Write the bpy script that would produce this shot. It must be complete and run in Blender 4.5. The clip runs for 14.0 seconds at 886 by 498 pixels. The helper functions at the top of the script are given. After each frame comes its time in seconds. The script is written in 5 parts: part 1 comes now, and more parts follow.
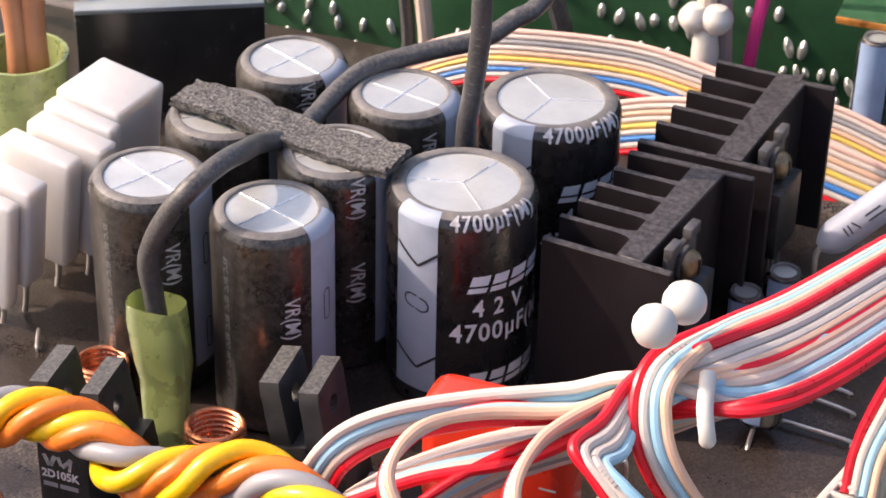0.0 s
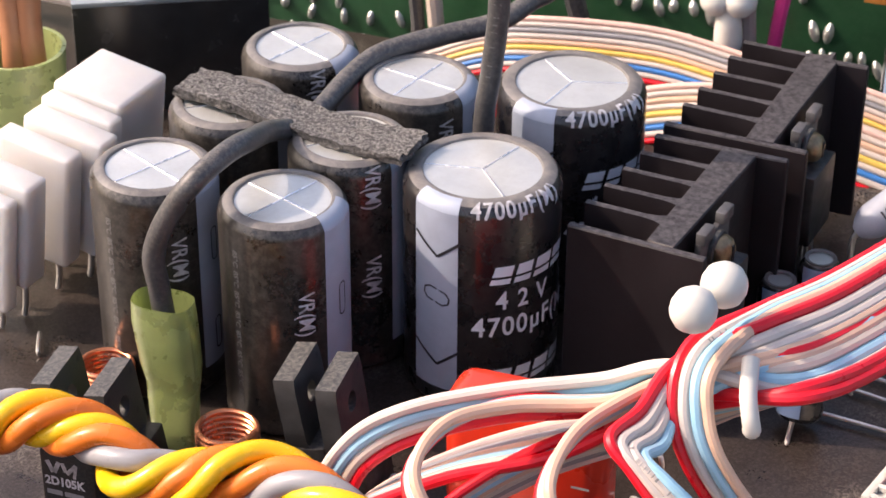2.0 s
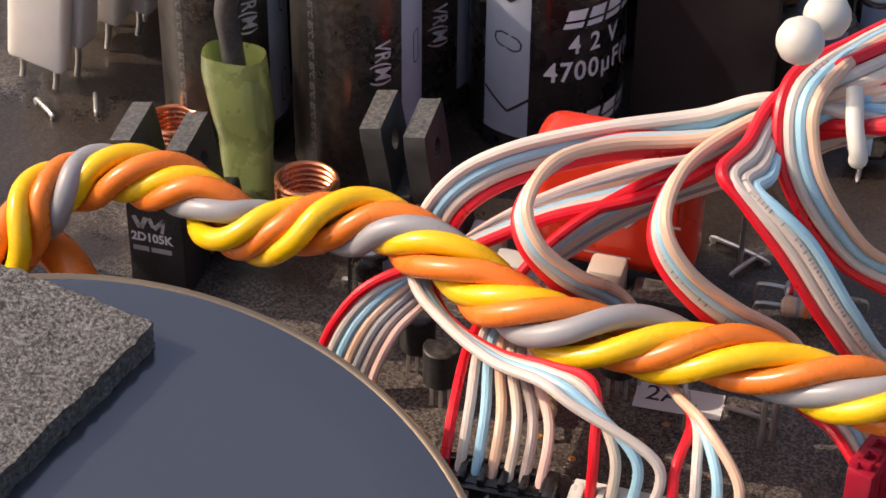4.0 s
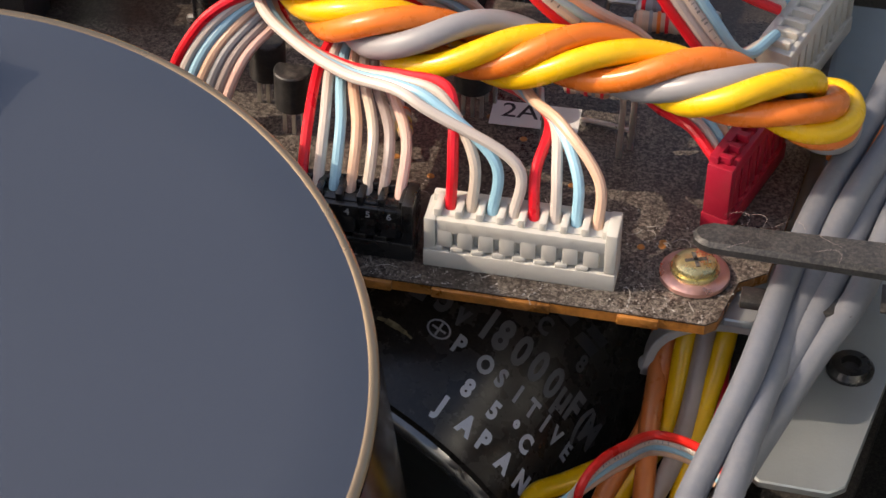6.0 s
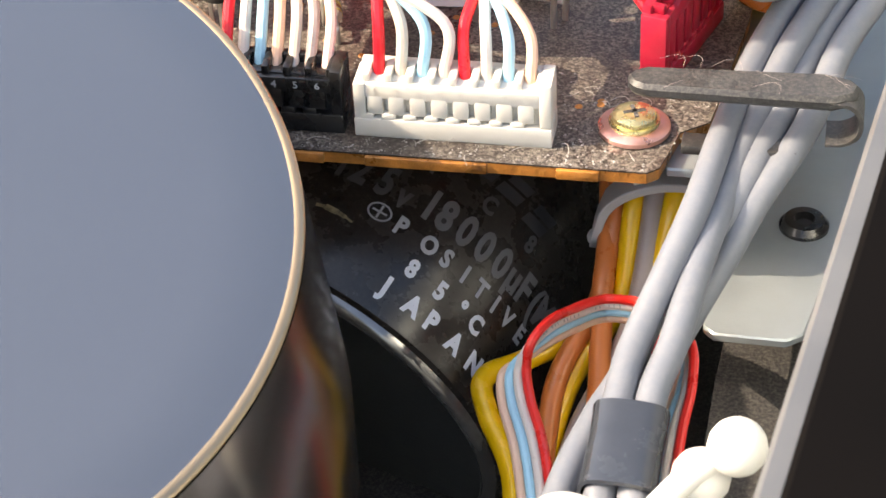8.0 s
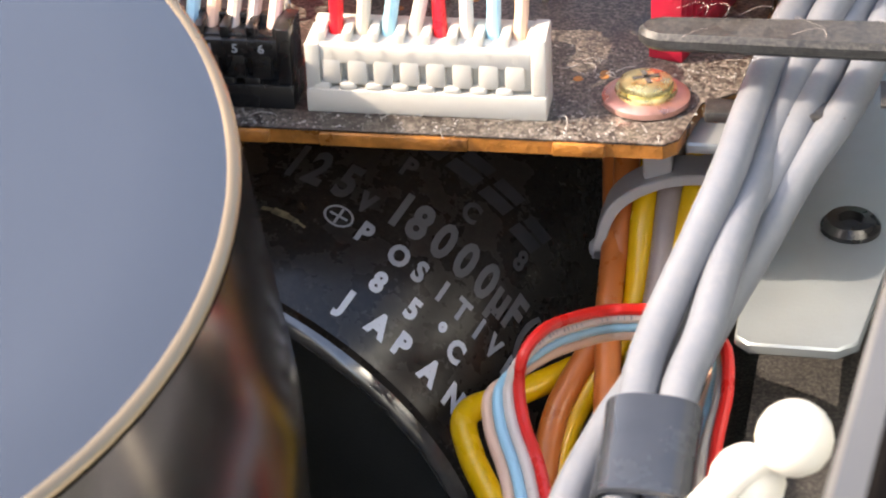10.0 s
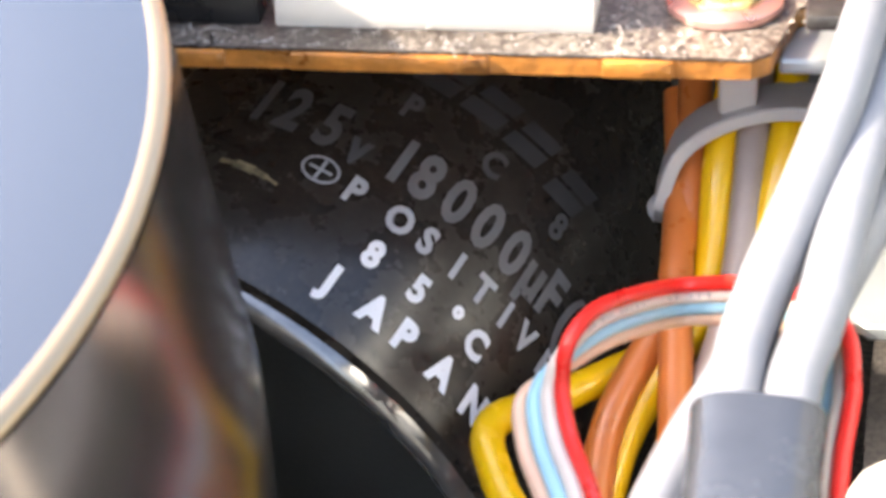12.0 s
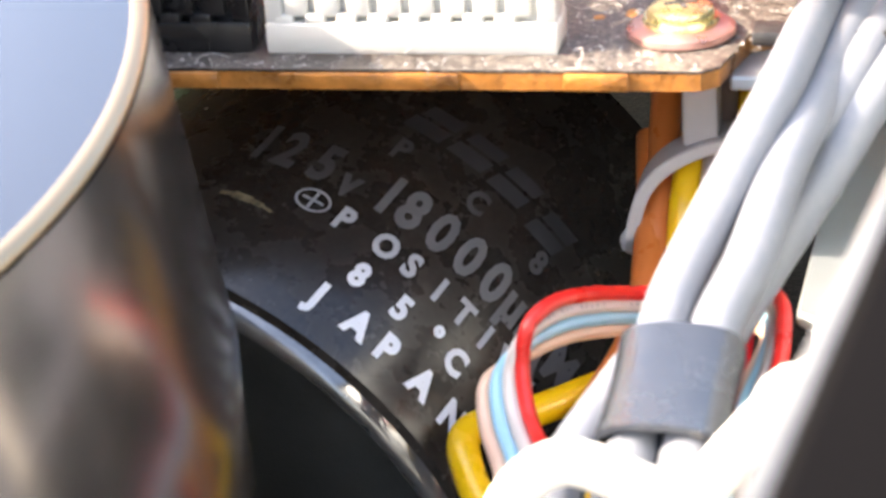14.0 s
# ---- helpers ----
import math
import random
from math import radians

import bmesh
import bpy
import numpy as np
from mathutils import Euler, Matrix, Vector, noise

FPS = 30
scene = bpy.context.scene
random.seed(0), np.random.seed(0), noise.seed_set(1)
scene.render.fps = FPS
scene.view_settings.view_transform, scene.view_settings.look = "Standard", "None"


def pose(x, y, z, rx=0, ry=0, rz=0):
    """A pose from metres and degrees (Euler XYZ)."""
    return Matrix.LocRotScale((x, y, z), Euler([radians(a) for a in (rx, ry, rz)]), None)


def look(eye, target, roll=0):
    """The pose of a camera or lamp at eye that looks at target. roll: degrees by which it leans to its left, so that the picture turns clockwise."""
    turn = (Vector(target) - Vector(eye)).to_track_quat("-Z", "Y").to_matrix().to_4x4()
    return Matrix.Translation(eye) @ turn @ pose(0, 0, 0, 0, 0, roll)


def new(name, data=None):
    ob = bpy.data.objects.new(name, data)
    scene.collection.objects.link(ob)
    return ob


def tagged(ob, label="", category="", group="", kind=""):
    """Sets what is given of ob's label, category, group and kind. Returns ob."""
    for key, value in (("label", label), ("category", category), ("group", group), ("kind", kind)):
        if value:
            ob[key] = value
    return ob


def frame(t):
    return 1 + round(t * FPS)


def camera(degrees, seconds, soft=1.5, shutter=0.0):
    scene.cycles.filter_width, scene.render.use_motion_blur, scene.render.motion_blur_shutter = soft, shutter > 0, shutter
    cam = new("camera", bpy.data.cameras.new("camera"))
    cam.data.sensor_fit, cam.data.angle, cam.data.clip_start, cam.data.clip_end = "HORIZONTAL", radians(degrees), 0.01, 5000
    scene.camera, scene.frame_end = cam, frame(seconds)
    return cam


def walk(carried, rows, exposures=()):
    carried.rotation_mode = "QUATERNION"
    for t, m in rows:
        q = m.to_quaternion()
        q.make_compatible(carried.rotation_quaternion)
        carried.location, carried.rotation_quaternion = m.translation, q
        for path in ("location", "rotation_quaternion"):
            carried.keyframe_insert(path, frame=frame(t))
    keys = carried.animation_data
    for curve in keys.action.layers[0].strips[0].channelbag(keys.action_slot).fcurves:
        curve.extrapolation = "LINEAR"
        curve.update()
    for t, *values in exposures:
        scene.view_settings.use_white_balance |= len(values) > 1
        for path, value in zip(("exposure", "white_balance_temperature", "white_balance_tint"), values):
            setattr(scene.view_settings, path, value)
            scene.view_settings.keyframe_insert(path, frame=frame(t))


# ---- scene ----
CM = 0.01


def cm(p):
    return Vector((p[0], p[1], p[2])) * CM


cam = camera(21.71, 14.0)
cam.data.dof.use_dof, cam.data.dof.focus_distance, cam.data.dof.aperture_fstop = True, 0.285, 125
# seconds, eye, target (centimetres), roll
PATH = [
    (0, (7.176, -19.452, 21.890), (1.630, -3.638, 10.973), 1.38),
    (0.5, (7.103, -17.821, 20.756), (1.631, -1.898, 9.961), 0.82),
    (1, (7.045, -17.910, 20.782), (1.651, -1.960, 9.987), 0.87),
    (1.5, (6.913, -18.507, 20.696), (1.464, -2.552, 9.937), 1.12),
    (2, (6.497, -18.460, 20.507), (0.922, -2.528, 9.779), 0.38),
    (2.5, (6.294, -18.326, 20.185), (0.751, -2.533, 9.237), -0.70),
    (2.7, (6.131, -18.460, 20.072), (0.677, -2.754, 8.956), -0.69),
    (4.8, (3.356, -20.042, 19.785), (-0.358, -4.976, 7.167), 1.11),
    (5, (3.456, -20.163, 19.544), (-0.138, -5.113, 6.873), 1.09),
    (5.5, (3.878, -20.039, 18.704), (0.690, -5.171, 5.714), 1.09),
    (6, (4.195, -20.243, 18.158), (1.300, -5.405, 5.065), 0.91),
    (6.5, (4.793, -20.282, 17.573), (1.746, -5.638, 4.296), -0.36),
    (7, (5.078, -20.649, 17.036), (1.880, -6.011, 3.788), -0.59),
    (7.5, (5.777, -21.075, 16.327), (2.389, -6.060, 3.557), -2.87),
    (7.7, (5.429, -21.428, 16.012), (2.242, -6.203, 3.441), -2.76),
    (8.75, (5.201, -20.800, 13.760), (2.102, -4.865, 2.140), -2.52),
    (9.8, (4.974, -20.171, 11.513), (1.962, -3.526, 0.842), -2.28),
    (10, (4.690, -18.893, 10.577), (1.659, -2.226, -0.055), -2.52),
    (10.5, (4.128, -16.008, 8.595), (1.104, 0.710, -1.957), -2.69),
    (11, (3.962, -14.008, 7.315), (0.813, 2.624, -3.337), -3.38),
    (11.5, (3.768, -14.548, 7.210), (0.893, 2.281, -3.206), -3.06),
    (12, (3.890, -14.579, 7.322), (0.720, 2.144, -3.179), -3.47),
    (12.2, (4.294, -14.988, 6.776), (1.118, 1.880, -3.490), -3.47),
    (12.5, (4.354, -15.477, 6.531), (0.823, 1.878, -2.763), -4.15),
    (13, (5.161, -15.893, 6.103), (1.237, 1.752, -2.457), -4.79),
    (13.5, (4.988, -16.293, 6.149), (0.888, 1.379, -2.271), -4.25),
    (14, (5.048, -16.418, 6.019), (0.990, 1.327, -2.268), -4.14),
]
walk(cam, [(t, look(cm(eye), cm(target), roll)) for t, eye, target, roll in PATH],
     exposures=[(0, 0.9, 6800, 20), (2.7, 0.9, 6800, 20), (5.0, 0.08, 7200, 17), (6.0, 0.5, 7050, 14), (6.5, 1.05, 7000, 10), (7.0, 1.62, 7150, 10), (7.5, 1.84, 7200, 10), (9.8, 1.9, 7050, 12), (10.5, 2.22, 6950, 13), (11.0, 2.82, 6950, 12), (13.0, 2.88, 6950, 12), (14.0, 2.86, 6900, 12)])

# ---- light ----
SUN = Vector((-0.75, -0.17, 0.64)).normalized()
world = bpy.data.worlds.new("sky")
scene.world = world
world.use_nodes = True
wn = world.node_tree.nodes
sky = wn.new("ShaderNodeTexSky")
sky.sky_type = 'NISHITA'
sky.sun_disc = False
sky.sun_elevation = math.asin(SUN.z)
sky.sun_rotation = math.atan2(SUN.x, SUN.y)
sky.dust_density = 4.0
wn["Background"].inputs[1].default_value = 0.15
world.node_tree.links.new(sky.outputs[0], wn["Background"].inputs[0])
sun_data = bpy.data.lights.new("sun", 'SUN')
sun_data.energy, sun_data.angle, sun_data.color = 2.5, radians(0.6), (1.0, 0.87, 0.72)
sun_lamp = new("sun", sun_data)
sun_lamp.matrix_world = look(SUN, (0, 0, 0))


# ---- materials ----
def material(name, col, rough=0.5, metal=0.0, var=0.15, scale=250, bump=0.08, bscale=2500, dust=0.0, coat=0.0,
             trans=0.0, sub=0.0, rvar=0.1, dscale=700, dustcol=(0.42, 0.38, 0.32), settle=-0.3, patchy=0.0, glow=0.002, even=0.44):
    m = bpy.data.materials.new(name)
    m.use_nodes = True
    nt = m.node_tree
    n, lk = nt.nodes, nt.links.new
    b = n["Principled BSDF"]
    tc = n.new("ShaderNodeTexCoord")
    info = n.new("ShaderNodeObjectInfo")
    off = n.new("ShaderNodeVectorMath")
    off.operation = 'ADD'
    lk(tc.outputs["Object"], off.inputs[0])
    lk(info.outputs["Random"], off.inputs[1])
    co = off.outputs[0]

    def noise_tex(s, detail=4.0, r=0.6):
        t = n.new("ShaderNodeTexNoise")
        t.inputs["Scale"].default_value, t.inputs["Detail"].default_value, t.inputs["Roughness"].default_value = s, detail, r
        lk(co, t.inputs["Vector"])
        return t.outputs["Fac"]

    big, fine = noise_tex(scale), noise_tex(bscale, 3.0)
    ramp = n.new("ShaderNodeValToRGB")
    lo = tuple(max(0.0, c * (1 - var)) for c in col) + (1,)
    hi = tuple(min(1.0, c * (1 + var)) for c in col) + (1,)
    ramp.color_ramp.elements[0].color, ramp.color_ramp.elements[1].color = lo, hi
    ramp.color_ramp.elements[0].position, ramp.color_ramp.elements[1].position = 0.3, 0.7
    lk(big, ramp.inputs[0])
    colour = ramp.outputs[0]
    rm = n.new("ShaderNodeMapRange")
    rm.inputs["To Min"].default_value, rm.inputs["To Max"].default_value = max(0.02, rough - rvar), min(1.0, rough + rvar)
    rm.inputs["From Min"].default_value, rm.inputs["From Max"].default_value = 0.3, 0.7
    lk(big, rm.inputs["Value"])
    rr = rm.outputs[0]
    if dust:
        geo = n.new("ShaderNodeNewGeometry")
        sep = n.new("ShaderNodeSeparateXYZ")
        lk(geo.outputs["Normal"], sep.inputs[0])
        up = n.new("ShaderNodeMapRange")
        up.inputs["From Min"].default_value, up.inputs["From Max"].default_value = settle, 1.0
        up.inputs["To Min"].default_value = 0.15 if settle < 0 else 0.03
        lk(sep.outputs[2], up.inputs["Value"])
        speck = n.new("ShaderNodeMapRange")
        speck.inputs["From Min"].default_value, speck.inputs["From Max"].default_value = even, 0.68
        lk(noise_tex(dscale, 8.0, 0.75), speck.inputs["Value"])
        mul = n.new("ShaderNodeMath")
        mul.operation = 'MULTIPLY'
        lk(up.outputs[0], mul.inputs[0])
        lk(speck.outputs[0], mul.inputs[1])
        if patchy:
            spread = n.new("ShaderNodeMapRange")
            spread.inputs["From Min"].default_value, spread.inputs["From Max"].default_value = patchy, patchy + 0.16
            spread.inputs["To Min"].default_value = 0.18
            where = n.new("ShaderNodeSeparateXYZ")
            lk(geo.outputs["Position"], where.inputs[0])
            front = n.new("ShaderNodeMapRange")
            front.inputs["From Min"].default_value, front.inputs["From Max"].default_value = 0.025, 0.06
            front.inputs["To Min"].default_value, front.inputs["To Max"].default_value = 0.22, -0.06
            lk(where.outputs[1], front.inputs["Value"])
            heap = n.new("ShaderNodeMath")
            lk(noise_tex(45, 4.0), heap.inputs[0])
            lk(front.outputs[0], heap.inputs[1])
            lk(heap.outputs[0], spread.inputs["Value"])
            both = n.new("ShaderNodeMath")
            both.operation = 'MULTIPLY'
            lk(mul.outputs[0], both.inputs[0])
            lk(spread.outputs[0], both.inputs[1])
            mul = both
        mul2 = n.new("ShaderNodeMath")
        mul2.operation, mul2.inputs[1].default_value, mul2.use_clamp = 'MULTIPLY', dust, True
        lk(mul.outputs[0], mul2.inputs[0])
        mx = n.new("ShaderNodeMix")
        mx.data_type = 'RGBA'
        mx.inputs[7].default_value = (*dustcol, 1)
        lk(mul2.outputs[0], mx.inputs[0])
        lk(colour, mx.inputs[6])
        colour = mx.outputs[2]
        rx = n.new("ShaderNodeMix")
        rx.inputs[3].default_value = 0.9
        lk(mul2.outputs[0], rx.inputs[0])
        lk(rr, rx.inputs[2])
        rr = rx.outputs[0]
    lk(colour, b.inputs["Base Color"])
    lk(rr, b.inputs["Roughness"])
    b.inputs["Metallic"].default_value = metal
    b.inputs["Coat Weight"].default_value = coat
    b.inputs["Coat Roughness"].default_value = 0.08
    b.inputs["Transmission Weight"].default_value = trans
    if sub:
        b.inputs["Subsurface Weight"].default_value = sub
        b.inputs["Subsurface Radius"].default_value = (glow, glow * 0.85, glow * 0.7)
        b.inputs["Subsurface Scale"].default_value = 0.5
    if bump:
        bp = n.new("ShaderNodeBump")
        bp.inputs["Strength"].default_value, bp.inputs["Distance"].default_value = bump, 0.0004
        lk(fine, bp.inputs["Height"])
        lk(bp.outputs[0], b.inputs["Normal"])
    return m


SLEEVE = material("black_sleeve", (0.012, 0.011, 0.012), 0.28, var=0.3, dust=0.12, coat=0.3, bump=0.03)
SLEEVE_LYING = material("smooth_black_sleeve", (0.02, 0.0165, 0.014), 0.26, var=0.2, dust=0.05, dscale=1500, bump=0.02)
SLEEVE_DUSTY = material("dusty_black_sleeve", (0.02, 0.018, 0.016), 0.3, var=0.35, dust=0.3, dscale=900, bump=0.03, scale=90, coat=0.15)
STRIPE = material("grey_stripe", (0.33, 0.38, 0.46), 0.4, var=0.08, dust=0.1, bump=0.03)
INK_WHITE = material("white_ink", (0.75, 0.77, 0.8), 0.45, var=0.06, bump=0.0)
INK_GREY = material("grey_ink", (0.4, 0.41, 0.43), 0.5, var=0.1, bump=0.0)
GOLD_STREAK = material("gold_streak", (0.35, 0.3, 0.18), 0.5, metal=0.4, var=0.7, scale=700)
# White print with the board's shade mixed in; INK_DIM also prints elsewhere.
INK_SHADED = material("shaded_ink", (0.085, 0.084, 0.086), 0.5, var=0.1, bump=0.0)
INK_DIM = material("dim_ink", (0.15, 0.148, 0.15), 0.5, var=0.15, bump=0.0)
INK_DEEP_SHADE = material("deep_shade_ink", (0.045, 0.045, 0.048), 0.5, var=0.3, bump=0.0)
INK_MARK = material("worn_wire_print", (0.3, 0.28, 0.26), 0.5, var=0.4, bump=0.0)
INK_WORN = material("worn_white_ink", (0.5, 0.5, 0.51), 0.5, var=0.35, scale=900, bump=0.0)
INK_BLACK = material("black_ink", (0.02, 0.02, 0.025), 0.45, bump=0.0)
CAP_TOP = material("silver_cap_top", (0.66, 0.67, 0.63), 0.36, metal=0.6, var=0.12, scale=90, bump=0.03, dust=0.15)
SCORE = material("score_groove", (0.93, 0.93, 0.95), 0.25, metal=0.8, bump=0.0)
RIM = material("dull_sleeve_rim", (0.14, 0.132, 0.125), 0.35, var=0.3, dust=0.3)
FOAM = material("grey_felt", (0.05, 0.048, 0.046), 0.95, var=0.9, scale=1500, bump=1.0, bscale=2200, dust=1.0, dscale=1900, dustcol=(0.3, 0.29, 0.27))
HEATSINK = material("black_anodised", (0.014, 0.0105, 0.012), 0.48, var=0.25, scale=120, bump=0.04, dust=0.28, dscale=1100, settle=0.55, dustcol=(0.36, 0.35, 0.35), even=0.36)
HEATSINK.node_tree.nodes["Principled BSDF"].inputs["Specular IOR Level"].default_value = 0.3
PCB = material("brown_board", (0.022, 0.015, 0.012), 0.33, var=0.35, scale=60, bump=0.12, dust=0.75, dscale=2300, dustcol=(0.42, 0.375, 0.32), patchy=0.5)
PCB_EDGE = material("amber_board_edge", (0.37, 0.15, 0.03), 0.32, var=0.65, scale=220, bump=0.5, bscale=1500, trans=0.1)
GREEN_PCB = material("green_board", (0.02, 0.085, 0.035), 0.35, var=0.25, scale=80, dust=0.1, coat=0.3)
SOLDER = material("solder", (0.6, 0.62, 0.58), 0.45, metal=0.7, var=0.1)
WHITE_CERAMIC = material("white_ceramic", (0.56, 0.55, 0.53), 0.6, var=0.04, bump=0.1, dust=0.06, sub=0.9, glow=0.012)
WHITE_NYLON = material("white_nylon", (0.6, 0.585, 0.53), 0.38, var=0.04, bump=0.05, sub=0.2, dust=0.06)
BLACK_PLASTIC = material("black_plastic", (0.018, 0.018, 0.019), 0.4, var=0.3, dust=0.18)
GLOSS_BLACK = material("gloss_black_plastic", (0.01, 0.01, 0.0105), 0.28, var=0.2, dust=0.04, coat=0.2)
DARK_MOULD = material("dark_moulding", (0.04, 0.042, 0.042), 0.45, var=0.3, scale=300, dust=0.4, settle=0.2, dscale=1600, bump=0.14)
DUSTY_STRAP = material("dusty_strap", (0.02, 0.021, 0.023), 0.5, var=0.3, scale=300, dust=0.3, dscale=2400, bump=0.2, dustcol=(0.28, 0.25, 0.21))
RED_PLASTIC = material("red_plastic", (0.36, 0.008, 0.03), 0.38, var=0.1, dust=0.06)
RED_FILM = material("red_dipped_film", (0.74, 0.04, 0.014), 0.3, var=0.12, scale=100, coat=0.4, bump=0.08, bscale=600)
COPPER = material("copper", (0.7, 0.27, 0.14), 0.28, metal=0.85, var=0.15)
TIN = material("tinned_lead", (0.62, 0.6, 0.56), 0.35, metal=0.9, var=0.15)
ZINC = material("zinc_plate", (0.34, 0.38, 0.4), 0.42, metal=0.6, var=0.1, scale=80, dust=0.08)
SADDLE_GREY = material("pale_grey_nylon", (0.5, 0.48, 0.46), 0.5, var=0.06, dust=0.1)
DULL_STEEL = material("dull_grey_steel", (0.16, 0.165, 0.17), 0.5, metal=0.5, var=0.12, scale=60)
BLACK_STEEL = material("black_steel", (0.003, 0.0026, 0.0026), 0.85, var=0.2, scale=40, bump=0.03)
BLACK_STEEL.node_tree.nodes["Principled BSDF"].inputs["Specular IOR Level"].default_value = 0.03
FELT_FLOOR = material("black_flocked_floor", (0.016, 0.015, 0.015), 0.8, var=0.3, bump=0.5, bscale=1500, dust=0.16, dscale=2500)
BRASS_SCREW = material("passivated_screw", (0.7, 0.62, 0.32), 0.28, metal=0.9, var=0.25, scale=500)
OLD_SCREW = material("tarnished_screw", (0.26, 0.2, 0.12), 0.38, metal=0.85, var=0.4, scale=500)
TAB_GREY = material("dull_grey_tab", (0.1, 0.098, 0.1), 0.45, metal=0.4, var=0.25, scale=300, dust=0.15)
WASHER = material("pinkish_washer", (0.72, 0.42, 0.36), 0.3, metal=0.85, var=0.2, scale=300)
GREEN_VINYL = material("green_vinyl", (0.42, 0.5, 0.2), 0.3, var=0.15, trans=0.35, dust=0.1, coat=0.2)
WIRE = {
    "white": material("white_wire", (0.6, 0.53, 0.47), 0.36, var=0.05, bump=0.03, dust=0.05),
    "cream": material("cream_wire", (0.6, 0.51, 0.42), 0.36, var=0.05, bump=0.03, dust=0.05),
    "red": material("red_wire", (0.72, 0.008, 0.02), 0.34, var=0.08, bump=0.03, dust=0.03),
    "blue": material("light_blue_wire", (0.31, 0.56, 0.69), 0.36, var=0.05, bump=0.03, dust=0.05),
    "peach": material("peach_wire", (0.7, 0.46, 0.32), 0.36, var=0.05, bump=0.03, dust=0.05),
    "yellow": material("yellow_wire", (0.85, 0.5, 0.008), 0.25, var=0.06, bump=0.02, dust=0.03),
    "orange": material("orange_wire", (0.78, 0.19, 0.022), 0.28, var=0.08, bump=0.02, dust=0.04),
    "grey": material("grey_wire", (0.29, 0.29, 0.3), 0.36, var=0.06, bump=0.03, dust=0.05),
    "brown": material("brown_wire", (0.4, 0.17, 0.08), 0.4, var=0.1, bump=0.03),
    "black": material("black_wire", (0.055, 0.055, 0.057), 0.36, var=0.25, dust=0.4, dscale=1400),
    "pink": material("pink_wire", (0.75, 0.05, 0.25), 0.35, var=0.06),
    "navy": material("blue_wire", (0.05, 0.22, 0.58), 0.35, var=0.06),
    "sheath": material("grey_cable_sheath", (0.145, 0.158, 0.185), 0.42, var=0.05, scale=120, bump=0.04, dust=0.12),
    "rust": material("burnt_orange_wire", (0.56, 0.16, 0.035), 0.35, var=0.1, bump=0.03),
    "scarlet": material("scarlet_wire", (0.68, 0.02, 0.015), 0.34, var=0.08, bump=0.03, dust=0.03),
    "gold": material("yellow_flat_wire", (0.78, 0.55, 0.12), 0.36, var=0.05, dust=0.05),
    "rose": material("pale_pink_wire", (0.75, 0.5, 0.42), 0.36, var=0.05, dust=0.05),
    "mauve": material("grey_brown_wire", (0.33, 0.27, 0.25), 0.36, var=0.1, dust=0.05),
}
CAN_TOP = material("glossy_black_lid", (0.074, 0.084, 0.1), 0.16, metal=0.5, var=0.03, scale=30, bump=0.0, rvar=0.02)
CAN_TOP.node_tree.nodes["Principled BSDF"].inputs["IOR"].default_value = 2.6
SHINY_EDGE = material("shiny_black_edge", (0.17, 0.165, 0.16), 0.12, metal=0.6, var=0.4, scale=200, coat=1.0, bump=0.02)
CAN_SIDE = material("black_lacquer_can", (0.02, 0.019, 0.018), 0.2, var=0.2, bump=0.01)
CAN_WALL = material("glossy_can_wall", (0.17, 0.16, 0.155), 0.2, metal=0.92, var=0.04, scale=30, bump=0.0, rvar=0.02)
CAN_LIP = material("bronze_lip", (0.36, 0.27, 0.17), 0.3, metal=0.85, var=0.04, scale=40, bump=0.0)
GREY_EPOXY = material("grey_epoxy", (0.33, 0.36, 0.42), 0.5, var=0.12, dust=0.15)
BLUE_SLEEVE = material("blue_stripe_sleeve", (0.24, 0.34, 0.5), 0.4, var=0.1)
LABEL_WHITE = material("white_label", (0.78, 0.78, 0.76), 0.6, var=0.05)
RESISTOR = material("tan_resistor", (0.62, 0.45, 0.33), 0.45, var=0.1, dust=0.15)
HEATSHRINK = material("dark_heatshrink", (0.03, 0.034, 0.042), 0.24, var=0.15, bump=0.03, coat=0.3)
FLUFF = material("pale_dust", (0.36, 0.345, 0.325), 0.9, var=0.3, scale=900)
TABLE = material("dull_tabletop", (0.3, 0.28, 0.25), 0.7, var=0.1, scale=6)


# ---- mesh helpers (centimetres) ----
def thing(name, loc, label, category, group="", rz=0.0, kind=""):
    ob = new(name)
    ob.matrix_world = pose(loc[0] * CM, loc[1] * CM, loc[2] * CM, 0, 0, rz)
    ob.empty_display_size = 0.005
    return tagged(ob, label, category, group, kind)


def finish(name, bm, mat, smooth=35):
    me = bpy.data.meshes.new(name)
    bmesh.ops.scale(bm, vec=(CM, CM, CM), verts=bm.verts)
    bmesh.ops.recalc_face_normals(bm, faces=bm.faces)
    bm.to_mesh(me)
    bm.free()
    me.materials.append(mat)
    if smooth:
        me.polygons.foreach_set("use_smooth", [True] * len(me.polygons))
        me.set_sharp_from_angle(angle=radians(smooth))
    return me


def part(name, bm, mat, parent=None, label="", smooth=35, loc=None, rot=None):
    ob = new(name, finish(name, bm, mat, smooth))
    if parent is not None:
        ob.parent = parent
    if loc is not None or rot is not None:
        l, r = loc or (0, 0, 0), rot or (0, 0, 0)
        ob.matrix_basis = pose(l[0] * CM, l[1] * CM, l[2] * CM, *r)
    if label:
        ob["label"] = label
    return ob


def solo(name, bm, mat, label, category, group="", kind="", smooth=35, loc=(0, 0, 0), rot=(0, 0, 0)):
    ob = part(name, bm, mat, None, "", smooth, loc, rot)
    return tagged(ob, label, category, group, kind)


